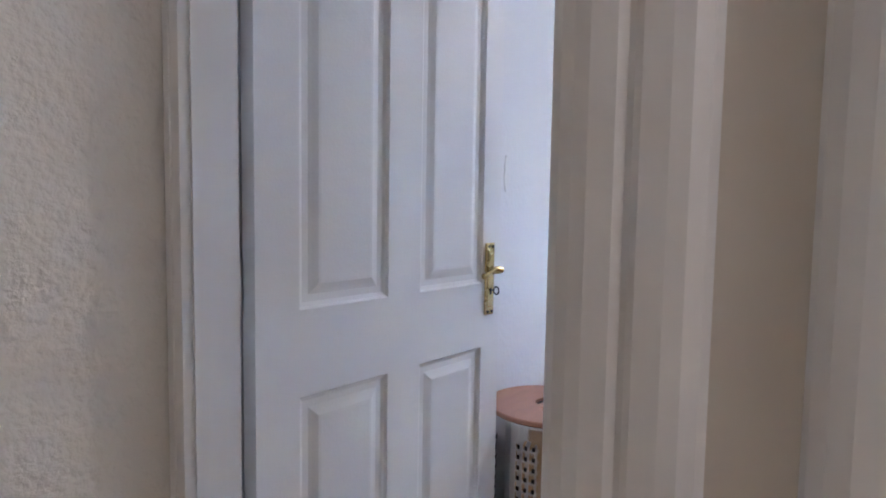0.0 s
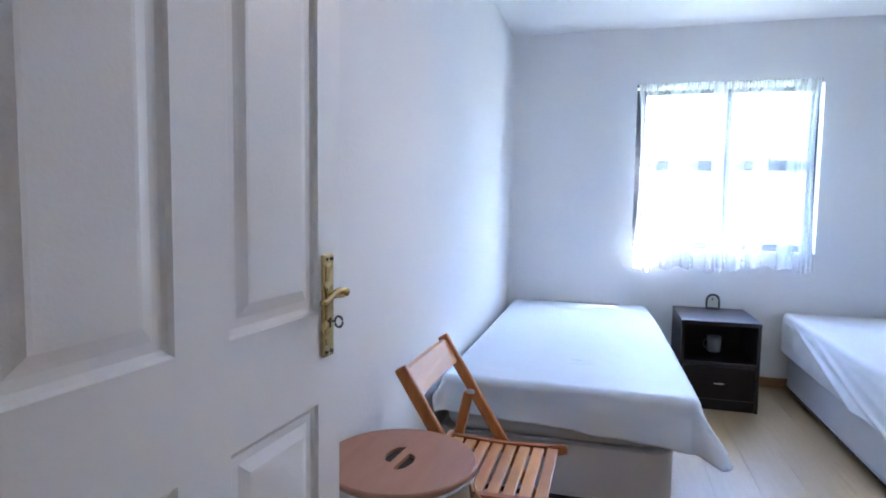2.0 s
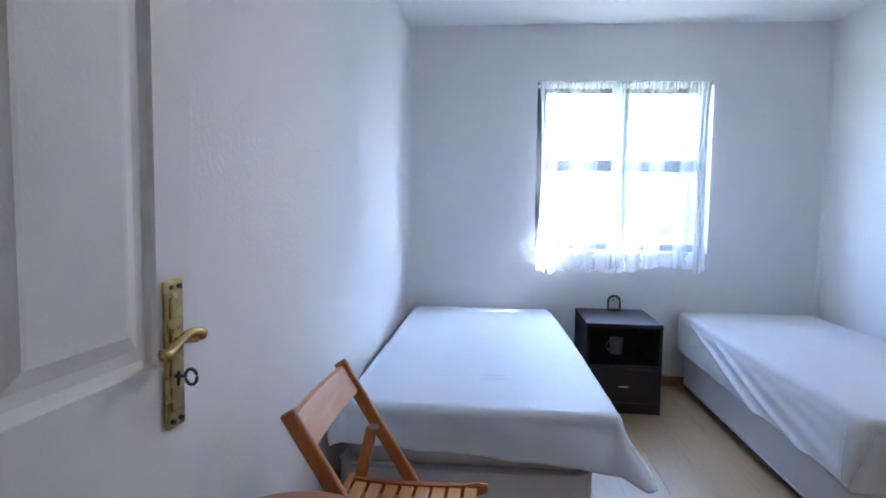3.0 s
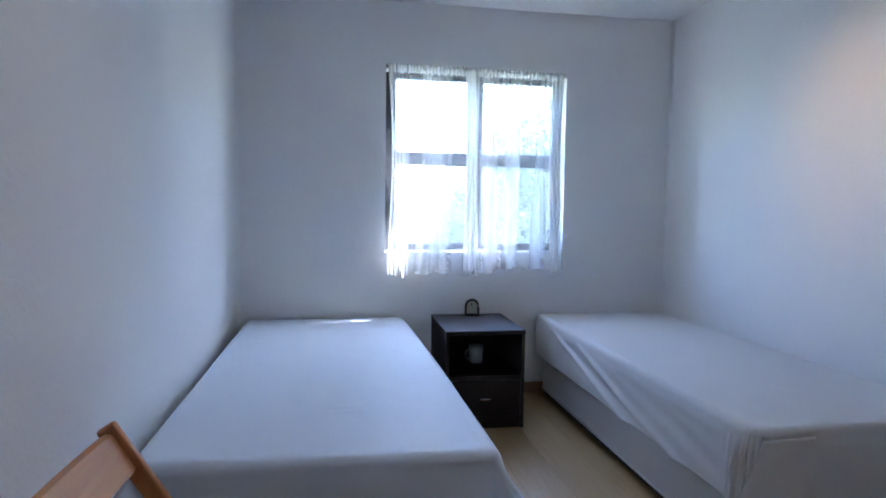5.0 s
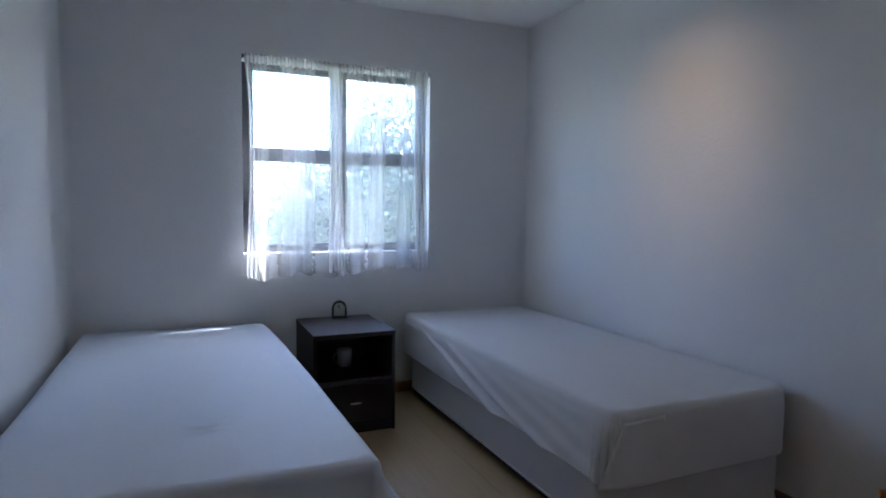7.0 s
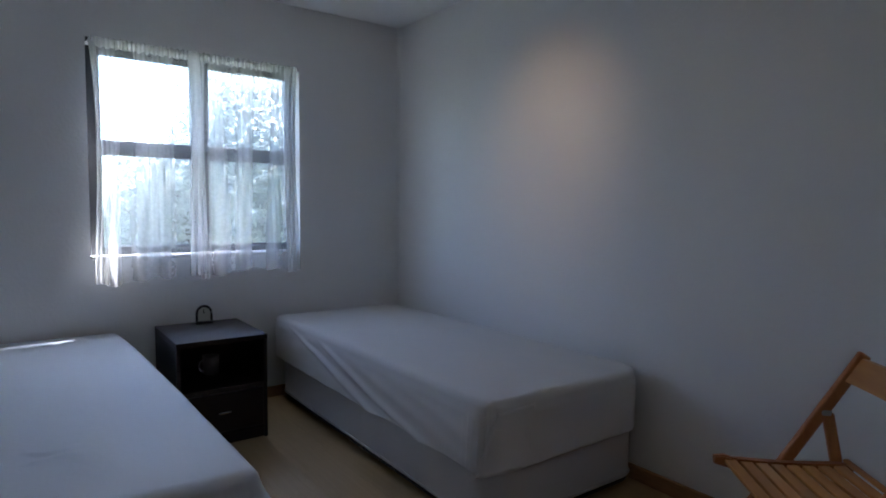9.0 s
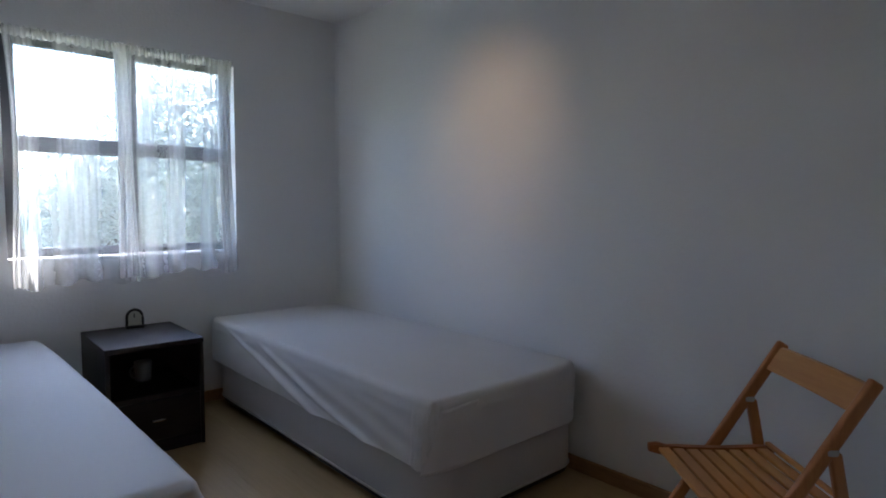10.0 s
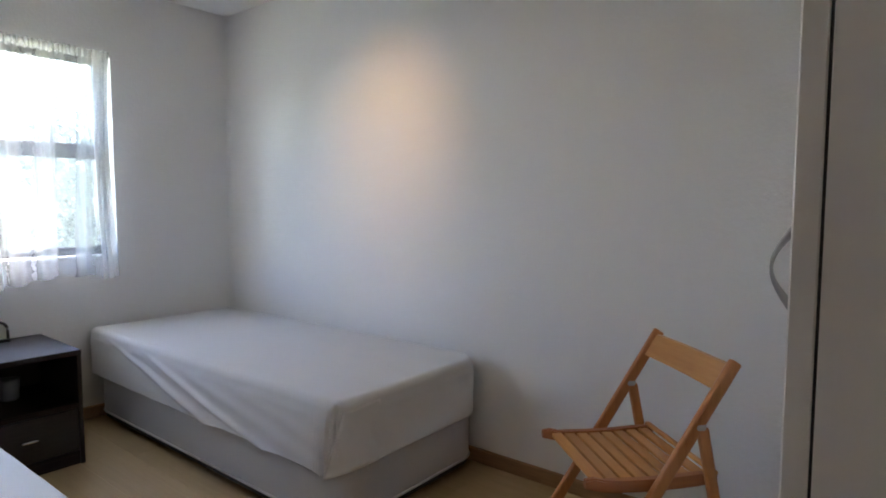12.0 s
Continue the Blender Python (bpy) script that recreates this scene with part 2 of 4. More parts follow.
def bar(a, b, wide, thick, across, bevel=0.003, round_ends=False):
    """A squared bar from a to b; `across` is the way its width lies."""
    a, b = Vector(a), Vector(b)
    way = (b - a).normalized()
    side = (Vector(across) - way * way.dot(Vector(across))).normalized()
    up = way.cross(side)
    n = (b - a).length
    bm = box(-wide / 2, -thick / 2, 0, wide / 2, thick / 2, n, bevel)
    m = Matrix((side, up, way)).transposed().to_4x4()
    m.translation = a
    bmesh.ops.transform(bm, matrix=m, verts=bm.verts)
    return bm


def tube(points, radius, sides=10, bm=None, closed=False):
    """A round rod along points; radius may be a list."""
    bm = bm or bmesh.new()
    pts = [Vector(p) for p in points]
    n = len(pts)
    rads = radius if isinstance(radius, (list, tuple)) else [radius] * n
    rings = []
    for i, p in enumerate(pts):
        a, b = pts[(i - 1) % n if closed else max(i - 1, 0)], pts[(i + 1) % n if closed else min(i + 1, n - 1)]
        way = (b - a).normalized()
        side = way.cross(Vector((0, 0, 1)))
        if side.length < 0.05:
            side = way.cross(Vector((0, 1, 0)))
        side.normalize()
        up = side.cross(way)
        rings.append([bm.verts.new(p + rads[i] * (math.cos(t) * side + math.sin(t) * up)) for t in (2 * math.pi * k / sides for k in range(sides))])
    for i in range(n if closed else n - 1):
        r, s = rings[i], rings[(i + 1) % n]
        for k in range(sides):
            bm.faces.new((r[k], r[(k + 1) % sides], s[(k + 1) % sides], s[k]))
    if not closed:
        bm.faces.new(rings[0])
        bm.faces.new(rings[-1])
    return bm


def lathe(profile, sides=48, cap=True):
    """A turned body from (radius, z) pairs."""
    bm = bmesh.new()
    rings = [[bm.verts.new((r * math.cos(2 * math.pi * k / sides), r * math.sin(2 * math.pi * k / sides), z)) for k in range(sides)] for r, z in profile]
    for r, s in zip(rings, rings[1:]):
        for k in range(sides):
            bm.faces.new((r[k], r[(k + 1) % sides], s[(k + 1) % sides], s[k]))
    if cap:
        bm.faces.new(rings[0])
        bm.faces.new(rings[-1])
    return bm


# ---- walls, ceiling ----
def wall(name, pieces, mat, label):
    bm = bmesh.new()
    for p in pieces:
        box(*p, bm=bm)
    return structure(part(name, bm, mat), label)


wall("wall_north", [(HALL_FACE_LEFT, 0.0, 0, X_OUT, 0.14, CEILING)], WALL, "white painted bedroom wall with faint roller texture")
wall("wall_south", [(HALL_FACE_RIGHT, Y_SOUTH - 0.14, 0, X_OUT, Y_SOUTH, CEILING)], WALL, "white painted bedroom wall beside the bed")
wall("wall_east", [
    (X_EAST, WIN_Y1, 0, X_OUT, 0.0, CEILING),
    (X_EAST, Y_SOUTH, 0, X_OUT, WIN_Y0, CEILING),
    (X_EAST, WIN_Y0, 0, X_OUT, WIN_Y1, WIN_Z0),
    (X_EAST, WIN_Y0, WIN_Z1, X_OUT, WIN_Y1, CEILING)], WALL, "white painted wall with the window opening")
wall("wall_west", [
    (HALL_FACE_LEFT, DOOR_Y1 + 0.02, 0, 0.947, 0.0, CEILING),
    (HALL_FACE_RIGHT, Y_SOUTH, 0, X_WEST, DOOR_Y0 - 0.02, CEILING),
    (HALL_FACE_RIGHT, DOOR_Y0 - 0.02, DOOR_TOP + 0.02, X_WEST, DOOR_Y1 + 0.02, CEILING)], WALL, "white painted wall with the doorway")
wall("wall_hall_north", [(HALL_X0 - 0.1, HALL_Y1, 0, HALL_FACE_LEFT, HALL_Y1 + 0.12, CEILING)], ROUGH_WALL, "off-white rough plastered hall wall")
wall("wall_hall_between_doors", [(HALL_FACE_RIGHT - 0.031, -0.9960, 0, HALL_FACE_RIGHT, -0.9510, CEILING)], BEIGE, "narrow beige plaster strip between two door surrounds")
wall("wall_hall_south", [(HALL_X0 - 0.1, HALL_Y0 - 0.12, 0, HALL_FACE_RIGHT, HALL_Y0, CEILING)], ROUGH_WALL, "off-white rough plastered hall wall")
wall("wall_hall_west", [(HALL_X0 - 0.12, HALL_Y0, 0, HALL_X0, HALL_Y1, CEILING)], ROUGH_WALL, "off-white rough plastered hall wall")


def plaster_corner(name, y, way, radius=0.030):
    """The trowelled hollow where the window wall meets a side wall; way: +1 when the room lies towards +y."""
    bm = bmesh.new()
    n = 10
    cx, cy = X_EAST - radius, y + way * radius
    rows = []
    for z in (0.07, CEILING):
        arc = [(cx + radius * math.sin(math.pi / 2 * k / n), cy - way * radius * math.cos(math.pi / 2 * k / n)) for k in range(n + 1)]
        rows.append([bm.verts.new((px + 0.0004, py - way * 0.0004, z)) for px, py in arc])
    for k in range(n):
        bm.faces.new((rows[0][k], rows[0][k + 1], rows[1][k + 1], rows[1][k]))
    return structure(part(name, bm, WALL, smooth=True), "softly rounded white plaster corner")


plaster_corner("wall_corner_south", Y_SOUTH, 1)
plaster_corner("wall_corner_north", Y_NORTH, -1)
structure(part("ceiling", box(HALL_X0 - 0.15, Y_SOUTH - 0.16, CEILING, X_OUT + 0.02, 0.16, CEILING + 0.12), CEIL), "flat white painted ceiling")
FLOOR = structure(part("floor", box(HALL_X0 - 0.12, Y_SOUTH - 0.1, -0.12, X_EAST + 0.1, 0.1, -0.010), DARKHOLE), "pale oak laminate floor laid in planks")

# door lining, stops and architraves
def lining():
    j = 0.02
    bm = box(HALL_FACE_LEFT, DOOR_Y1, 0, 0.949, DOOR_Y1 + j, DOOR_TOP)
    box(HALL_FACE_RIGHT, DOOR_Y0 - j, 0, X_WEST, DOOR_Y0, DOOR_TOP, bm=bm)
    box(HALL_FACE_RIGHT, DOOR_Y0 - j, DOOR_TOP, X_WEST, DOOR_Y1 + j, DOOR_TOP + j, bm=bm)
    return bm


structure(part("door_lining", lining(), TRIM), "white gloss painted door lining")


def architrave(name, x, y0, y1, inner_low, z1, label):
    """A moulded upright board on a wall that faces -x, with a rounded outer and a stepped inner edge."""
    w = y1 - y0
    prof = [(0.0, 0.0), (0.0, 0.014), (0.006, 0.018), (0.42, 0.018), (0.47, 0.013), (0.53, 0.013), (0.58, 0.016), (0.9, 0.015), (1.0, 0.008), (1.0, 0.0)]
    bm = bmesh.new()
    rows = []
    for z in (0.0, z1):
        rows.append([bm.verts.new((x - d, (y0 + s * w) if inner_low else (y1 - s * w), z)) for s, d in prof])
    for a in range(len(prof) - 1):
        bm.faces.new((rows[0][a], rows[0][a + 1], rows[1][a + 1], rows[1][a]))
    bm.faces.new(rows[0])
    bm.faces.new(rows[1])
    return structure(part(name, bm, TRIM), label)


architrave("architrave_1", HALL_FACE_LEFT, DOOR_Y1 + 0.004, DOOR_Y1 + 0.058, True, DOOR_TOP, "white gloss painted moulded door surround")


def deep_architrave(name, y_in, way, z1, label):
    """A thick moulded surround on the wall that faces -x: splayed inner edge, two flats with a groove between."""
    prof = [(0.0, 0.0), (0.0, 0.012), (0.003, 0.022), (0.008, 0.031), (0.015, 0.038), (0.023, 0.042), (0.031, 0.0435), (0.043, 0.043), (0.047, 0.0405),
            (0.050, 0.041), (0.054, 0.0435), (0.066, 0.0435), (0.074, 0.042), (0.080, 0.037), (0.083, 0.030), (0.084, 0.020), (0.084, 0.0)]
    bm = bmesh.new()
    rows = [[bm.verts.new((HALL_FACE_RIGHT - d, y_in + way * s, z)) for s, d in prof] for z in (0.0, z1)]
    for a in range(len(prof) - 1):
        bm.faces.new((rows[0][a], rows[0][a + 1], rows[1][a + 1], rows[1][a]))
    bm.faces.new(rows[0])
    bm.faces.new(rows[1])
    return structure(part(name, bm, TRIM), label)


deep_architrave("architrave_2", DOOR_Y0 - 0.004, -1, DOOR_TOP, "white gloss painted moulded door surround")
deep_architrave("architrave_3", -1.073, 1, DOOR_TOP, "white gloss painted moulded surround of the next door")


# skirting boards
def skirting(name, x0, y0, x1, y1):
    return structure(part(name, box(x0, y0, 0, x1, y1, 0.068, 0.006), SKIRT), "varnished brown wooden skirting board")


skirting("baseboard_south", 1.62, Y_SOUTH, X_EAST, Y_SOUTH + 0.014)
skirting("baseboard_east", X_EAST - 0.014, Y_SOUTH + 0.014, X_EAST, -0.014)
skirting("baseboard_north", X_WEST, -0.014, X_EAST, 0.0)


# ---- window ----
def window():
    win = structure(new("window_1"), "dark framed four-light window behind a net curtain")
    xa, xb = X_EAST + 0.085, X_EAST + 0.135
    ys = [WIN_Y0, WIN_Y0 + 0.055, -1.476, -1.375, WIN_Y1 - 0.070, WIN_Y1]
    zs = [WIN_Z0 + 0.004, WIN_Z0 + 0.05, 1.430, 1.508, WIN_Z1 - 0.035, WIN_Z1]
    frame_bm = bmesh.new()
    for y0, y1 in ((ys[0], ys[1]), (ys[2], ys[3]), (ys[4], ys[5])):
        box(xa, y0 + 0.001, zs[0], xb, y1 - 0.001, zs[5], 0.003, 1, frame_bm)
    part("window_frame", frame_bm, WINFRAME, win)
    for z0, z1 in ((zs[0], zs[1]), (zs[2], zs[3]), (zs[4], zs[5])):
        for y0, y1 in ((ys[1], ys[2]), (ys[3], ys[4])):
            part("rail", box(xa + 0.002, y0, z0, xb - 0.002, y1, z1, 0.003, 1), WINFRAME, win)
    for z0, z1 in ((zs[1], zs[2]), (zs[3], zs[4])):
        for y0, y1 in ((ys[1], ys[2]), (ys[3], ys[4])):
            pane = part("pane", box(xa + 0.022, y0 - 0.004, z0 - 0.004, xa + 0.026, y1 + 0.004, z1 + 0.004), GLASS, win, "clear glass pane")
            pane.visible_shadow = False
    part("window_stay", bar((xa - 0.02, -1.71, 1.49), (xa - 0.05, -1.685, 1.60), 0.014, 0.006, (0, 1, 0), 0.002), WINFRAME, win, "dark metal casement stay")
    part("window_sill", box(X_EAST - 0.012, WIN_Y0 + 0.002, WIN_Z0 - 0.014, xa, WIN_Y1 - 0.002, WIN_Z0 + 0.004, 0.004), TRIM, win, "white painted sill board")
    return win


window()


def curtain():
    top, rod_x = 1.985, 4.945
    c = thing("net_curtain", pose(rod_x, -1.41, top), "sheer white lace net curtain gathered on a wire", "curtain")
    w, nu = 1.072, 220
    for y0, y1, seed, front in ((0.545, -0.010, 5, 0.0), (0.085, -0.538, 8, -0.012)):
        rnd = random.Random(seed)
        ph = [rnd.uniform(0, 6.28) for _ in range(9)]
        n, nv = 150, 46
        bm = bmesh.new()
        grid = []
        for j in range(nv + 1):
            v = j / nv
            row = []
            for i in range(n + 1):
                u = i / n
                side = math.exp(-(u / 0.13) ** 2) + math.exp(-((1 - u) / 0.13) ** 2)
                f = math.sin(u * 6.28 * 4.5 + ph[0] + 0.9 * math.sin(u * 7 + ph[1])) + 0.6 * math.sin(u * 6.28 * 9 + ph[2] + v * 1.2)
                f += 1.5 * side * math.sin(u * 6.28 * 23 + ph[3] + v)
                x = (0.006 + 0.016 * v) * 0.62 * f + 0.004 * math.sin(u * 6.28 * 24 + ph[4]) * (1 - v)
                outer = (1 - u) if seed == 5 else u
                squeeze = (0.018 + 0.012 * outer ** 3) * math.sin(math.pi * min(1.0, v * 1.05) ** 0.8) * (1 - 2 * u)
                y = y0 + (y1 - y0) * u - squeeze * 0.8 + 0.007 * v * math.sin(u * 12 + ph[5])
                hem = 1.210 + 0.014 * math.sin(u * 6.28 * 1.3 + ph[6]) + 0.010 * math.sin(u * 6.28 * 4.5 + ph[7]) + (0.015 if seed == 5 else -0.012)
                row.append(bm.verts.new((front * (1 + v) - 0.016 * v + x, y, -v * hem + 0.008)))
            grid.append(row)
        for j in range(nv):
            for i in range(n):
                face = bm.faces.new((grid[j][i], grid[j][i + 1], grid[j + 1][i + 1], grid[j + 1][i]))
                # the bunched edges are closer than the rest
                face.material_index = 1 if (i < n * 0.06 or i > n * 0.91 if seed == 5 else i < n * 0.10 or i > n * 0.87) else 0
        part("net", bm, NET, c, smooth=True).data.materials.append(HEADING)
    # ruffled heading: a second layer of net
    bm = bmesh.new()
    prev = None
    for i in range(nu + 1):
        u = i / nu
        x = -0.012 + 0.006 * math.sin(u * 6.28 * 52 + ph[3]) + 0.004 * math.sin(u * 6.28 * 21)
        y = 0.540 - u * w
        low = -0.036 - 0.006 * math.sin(u * 6.28 * 30 + ph[1])
        cur = [bm.verts.new((x, y, 0.012 + 0.005 * math.sin(u * 6.28 * 40))), bm.verts.new((x * 0.8, y, -0.02)), bm.verts.new((x * 1.2, y, low))]
        if prev:
            for k in range(2):
                bm.faces.new((prev[k], cur[k], cur[k + 1], prev[k + 1]))
        prev = cur
    part("heading", bm, HEADING, c, smooth=True)
    part("curtain_wire", tube([(0, -0.534, -0.004), (0, -0.2, -0.007), (0, 0.2, -0.004), (0, 0.545, 0.004)], 0.0045, 8), CHROME, c, "white coated sprung wire")
    for y in (-0.536, 0.548):
        hook = tube([(0.055, y, 0.0), (0.02, y, 0.0), (0.0, y, -0.004), (-0.008, y, 0.006)], [0.004, 0.004, 0.006, 0.007], 8)
        part("hook", hook, BLACK, c, "dark screw hook")


curtain()


# ---- door ----
def door():
    hinge, free = Vector((0.998, -0.138)), Vector((1.7315, -0.1945))
    way = free - hinge
    wide = way.length
    ang = math.degrees(math.atan2(way.y, way.x))
    # local: x along the leaf, -y towards the room, z up
    d = structure(new("door_1"), "open white moulded panel door with a brass handle")
    d.matrix_world = pose(hinge.x, hinge.y, 0.0, 0, 0, ang)
    low, top, thick = 0.012, 2.0, 0.040
    xs = [0.0, 0.093, 0.323, 0.424, 0.660, wide]
    zs = [low, 0.215, 0.825, 0.993, 1.87, top]
    bm = bmesh.new()
    pts = {}

    def v(x, y, z):
        k = (round(x, 5), round(y, 5), round(z, 5))
        if k not in pts:
            pts[k] = bm.verts.new((x, y, z))
        return pts[k]

    def quad(x0, z0, x1, z1):
        bm.faces.new((v(x0, 0, z0), v(x1, 0, z0), v(x1, 0, z1), v(x0, 0, z1)))

    for i in range(5):
        for j in range(5):
            x0, x1, z0, z1 = xs[i], xs[i + 1], zs[j], zs[j + 1]
            if i in (1, 3) and j in (1, 3):
                steps = [(0.0, 0.0), (0.004, 0.006), (0.012, 0.0095), (0.026, 0.0095), (0.034, 0.007), (0.046, 0.0025), (0.052, 0.002)]
                rings = []
                for ins, dep in steps:
                    a, b, c, e = x0 + ins, x1 - ins, z0 + ins, z1 - ins
                    rings.append([v(a, dep, c), v(b, dep, c), v(b, dep, e), v(a, dep, e)])
                for r, s in zip(rings, rings[1:]):
                    for k in range(4):
                        bm.faces.new((r[k], r[(k + 1) % 4], s[(k + 1) % 4], s[k]))
                bm.faces.new(rings[-1])
            else:
                quad(x0, z0, x1, z1)
    # edges and back
    outline = [v(x, 0, low) for x in xs] + [v(wide, 0, z) for z in zs[1:]] + [v(x, 0, top) for x in xs[-2::-1]] + [v(0, 0, z) for z in zs[-2:0:-1]]
    back = [bm.verts.new((p.co.x, thick, p.co.z)) for p in outline]
    n = len(outline)
    for k in range(n):
        bm.faces.new((outline[k], outline[(k + 1) % n], back[(k + 1) % n], back[k]))
    bm.faces.new(back)
    part("leaf", bm, DOORPAINT, d)
    for z in (0.25, 1.0, 1.75):
        part("hinge", tube([(-0.012, 0.036, z), (-0.012, 0.036, z + 0.09)], 0.007, 10), TRIM, d, "painted butt hinge")
    # handle set
    hx, pz0, pz1 = 0.686, 0.908, 1.097
    h = part("door_handle", box(hx - 0.018, -0.007, pz0, hx + 0.018, 0.0, pz1, 0.003), BRASS, d, "aged brass lever handle on a long plate")
    inner = box(hx - 0.011, -0.0095, pz0 + 0.022, hx + 0.011, -0.004, pz1 - 0.022, 0.002)
    part("plate_panel", inner, BRASS, h)
    for z in (pz0 + 0.009, pz1 - 0.009):
        for x in (-0.009, 0.009):
            part("screw", tube([(hx + x, -0.0075, z), (hx + x, -0.0095, z)], 0.0032, 8), DARKHOLE, h)
    lz = 1.024
    part("neck", tube([(hx, -0.006, lz), (hx, -0.012, lz), (hx, -0.014, lz), (hx, -0.037, lz + 0.002)], [0.012, 0.011, 0.008, 0.007], 14), BRASS, h, smooth=True)
    lever = []
    for k in range(15):
        s = k / 14
        lever.append((hx + 0.008 - 0.070 * s, -0.038 + 0.006 * s, lz + 0.004 + 0.006 * math.sin(s * 5.0) - 0.006 * s * s))
    part("lever", tube(lever, [0.008 - 0.0025 * math.sin(3.14 * k / 14) for k in range(15)], 12), BRASS, h, smooth=True)
    kz = 0.974
    part("keyhole", box(hx - 0.0025, -0.0102, kz - 0.012, hx + 0.0025, -0.009, kz + 0.006), DARKHOLE, h)
    key = tube([(hx, -0.009, kz), (hx, -0.020, kz)], 0.0022, 8)
    tube([(hx, -0.027 + 0.008 * math.cos(a), kz + 0.010 * math.sin(a)) for a in (2 * math.pi * k / 16 for k in range(16))], 0.0022, 8, key, closed=True)
    part("key", key, DARKSTEEL, h, "steel key standing in the lock")
    return d


door()


# closed door next along the hall
hall_door = structure(new("door_2"), "closed white door of the next room")
part("leaf", box(HALL_FACE_RIGHT - 0.012, -1.82, 0.01, HALL_FACE_RIGHT - 0.001, -1.071, DOOR_TOP - 0.01, 0.003), DOORPAINT, hall_door)


# ---- filled dent in the plaster ----
def filler():
    rnd = random.Random(3)
    bm = bmesh.new()
    ring, n = [], 26
    for k in range(n):
        a = 2 * math.pi * k / n
        w = 0.010 * (1 + 0.35 * rnd.uniform(-1, 1))
        ring.append(bm.verts.new((w * math.cos(a), -0.0025, 0.058 * math.sin(a) * (1 + 0.12 * rnd.uniform(-1, 1)))))
    edge = [bm.verts.new((q.co.x * 1.15, 0.0, q.co.z * 1.05)) for q in ring]
    for k in range(n):
        bm.faces.new((ring[k], ring[(k + 1) % n], edge[(k + 1) % n], edge[k]))
    bm.faces.new(ring)
    ob = part("plaster_patch", bm, PLASTER)
    ob.matrix_world = pose(2.085, -0.0005, 1.30)
    return structure(ob, "shiny smear of white filler on the wall")


filler()


# ---- beds ----
def rounded_slab(lx, ly, z0, z1, radius, bevel, segments=3):
    """A slab with upright corners of that radius and softened rims."""
    bm = bmesh.new()
    ring = []
    for cx, cy, a0 in ((lx - radius, ly - radius, 0), (-lx + radius, ly - radius, 90), (-lx + radius, -ly + radius, 180), (lx - radius, -ly + radius, 270)):
        for k in range(9):
            a = radians(a0 + 11.25 * k)
            ring.append((cx, cy, math.cos(a), math.sin(a)))
    rows = []
    steps = [(math.sin(math.pi / 2 * k / segments), math.cos(math.pi / 2 * k / segments)) for k in range(segments + 1)]
    levels = [(z0 + bevel * (1 - c), bevel * (1 - si)) for si, c in steps] + [(z1 - bevel * (1 - c), bevel * (1 - si)) for si, c in reversed(steps)]
    for z, inset in levels:
        rows.append([bm.verts.new((cx + (radius - inset) * ca, cy + (radius - inset) * sa, z)) for cx, cy, ca, sa in ring])
    n = len(ring)
    for lower, upper in zip(rows, rows[1:]):
        for k in range(n):
            bm.faces.new((lower[k], lower[(k + 1) % n], upper[(k + 1) % n], upper[k]))
    bm.faces.new(rows[0])
    bm.faces.new(rows[-1])
    return bm


def bed_base(x0, x1, y0, y1, label, r=0.09):
    c = thing("divan_bed", pose((x0 + x1) / 2, (y0 + y1) / 2, 0), label, "bed", "beds in the room")
    lx, ly = (x1 - x0) / 2, (y1 - y0) / 2
    part("body", rounded_slab(lx, ly, 0.060, 0.272, r, 0.014), BASECLOTH, c, smooth=True)
    part("underside_strip", rounded_slab(lx - 0.006, ly - 0.006, 0.034, 0.062, r - 0.006, 0.004, 2), UNDERSIDE_DARK, c, "dark strip set in under the base")
    pts = []
    for cx, cy, a0 in ((lx - r, ly - r, 0), (-lx + r, ly - r, 90), (-lx + r, -ly + r, 180), (lx - r, -ly + r, 270)):
        for k in range(9):
            a = radians(a0 + 11.25 * k)
            pts.append((cx + (r + 0.001) * math.cos(a), cy + (r + 0.001) * math.sin(a), 0.268))
    part("piping", tube(pts, 0.005, 6, closed=True), TICKING, c, "grey corded seam")
    part("piping", tube([(x, y, 0.064) for x, y, z in pts], 0.005, 6, closed=True), BASECLOTH, c, "pale corded bottom seam")
    for x in (-lx + 0.11, 0.0, lx - 0.11):
        for y in (-ly + 0.08, ly - 0.08):
            part("foot", box(x - 0.025, y - 0.025, 0.0, x + 0.025, y + 0.025, 0.034, 0.004), FOOT, c, "dark wooden block foot")
    return c


def mattress(x0, x1, y0, y1, label):
    ob = part("mattress", rounded_slab((x1 - x0) / 2, (y1 - y0) / 2, 0.273, 0.490, 0.10, 0.040, 5), TICKING, smooth=True)
    ob.location = ((x0 + x1) / 2, (y0 + y1) / 2, 0)
    return tagged(ob, label, "mattress", "mattresses")


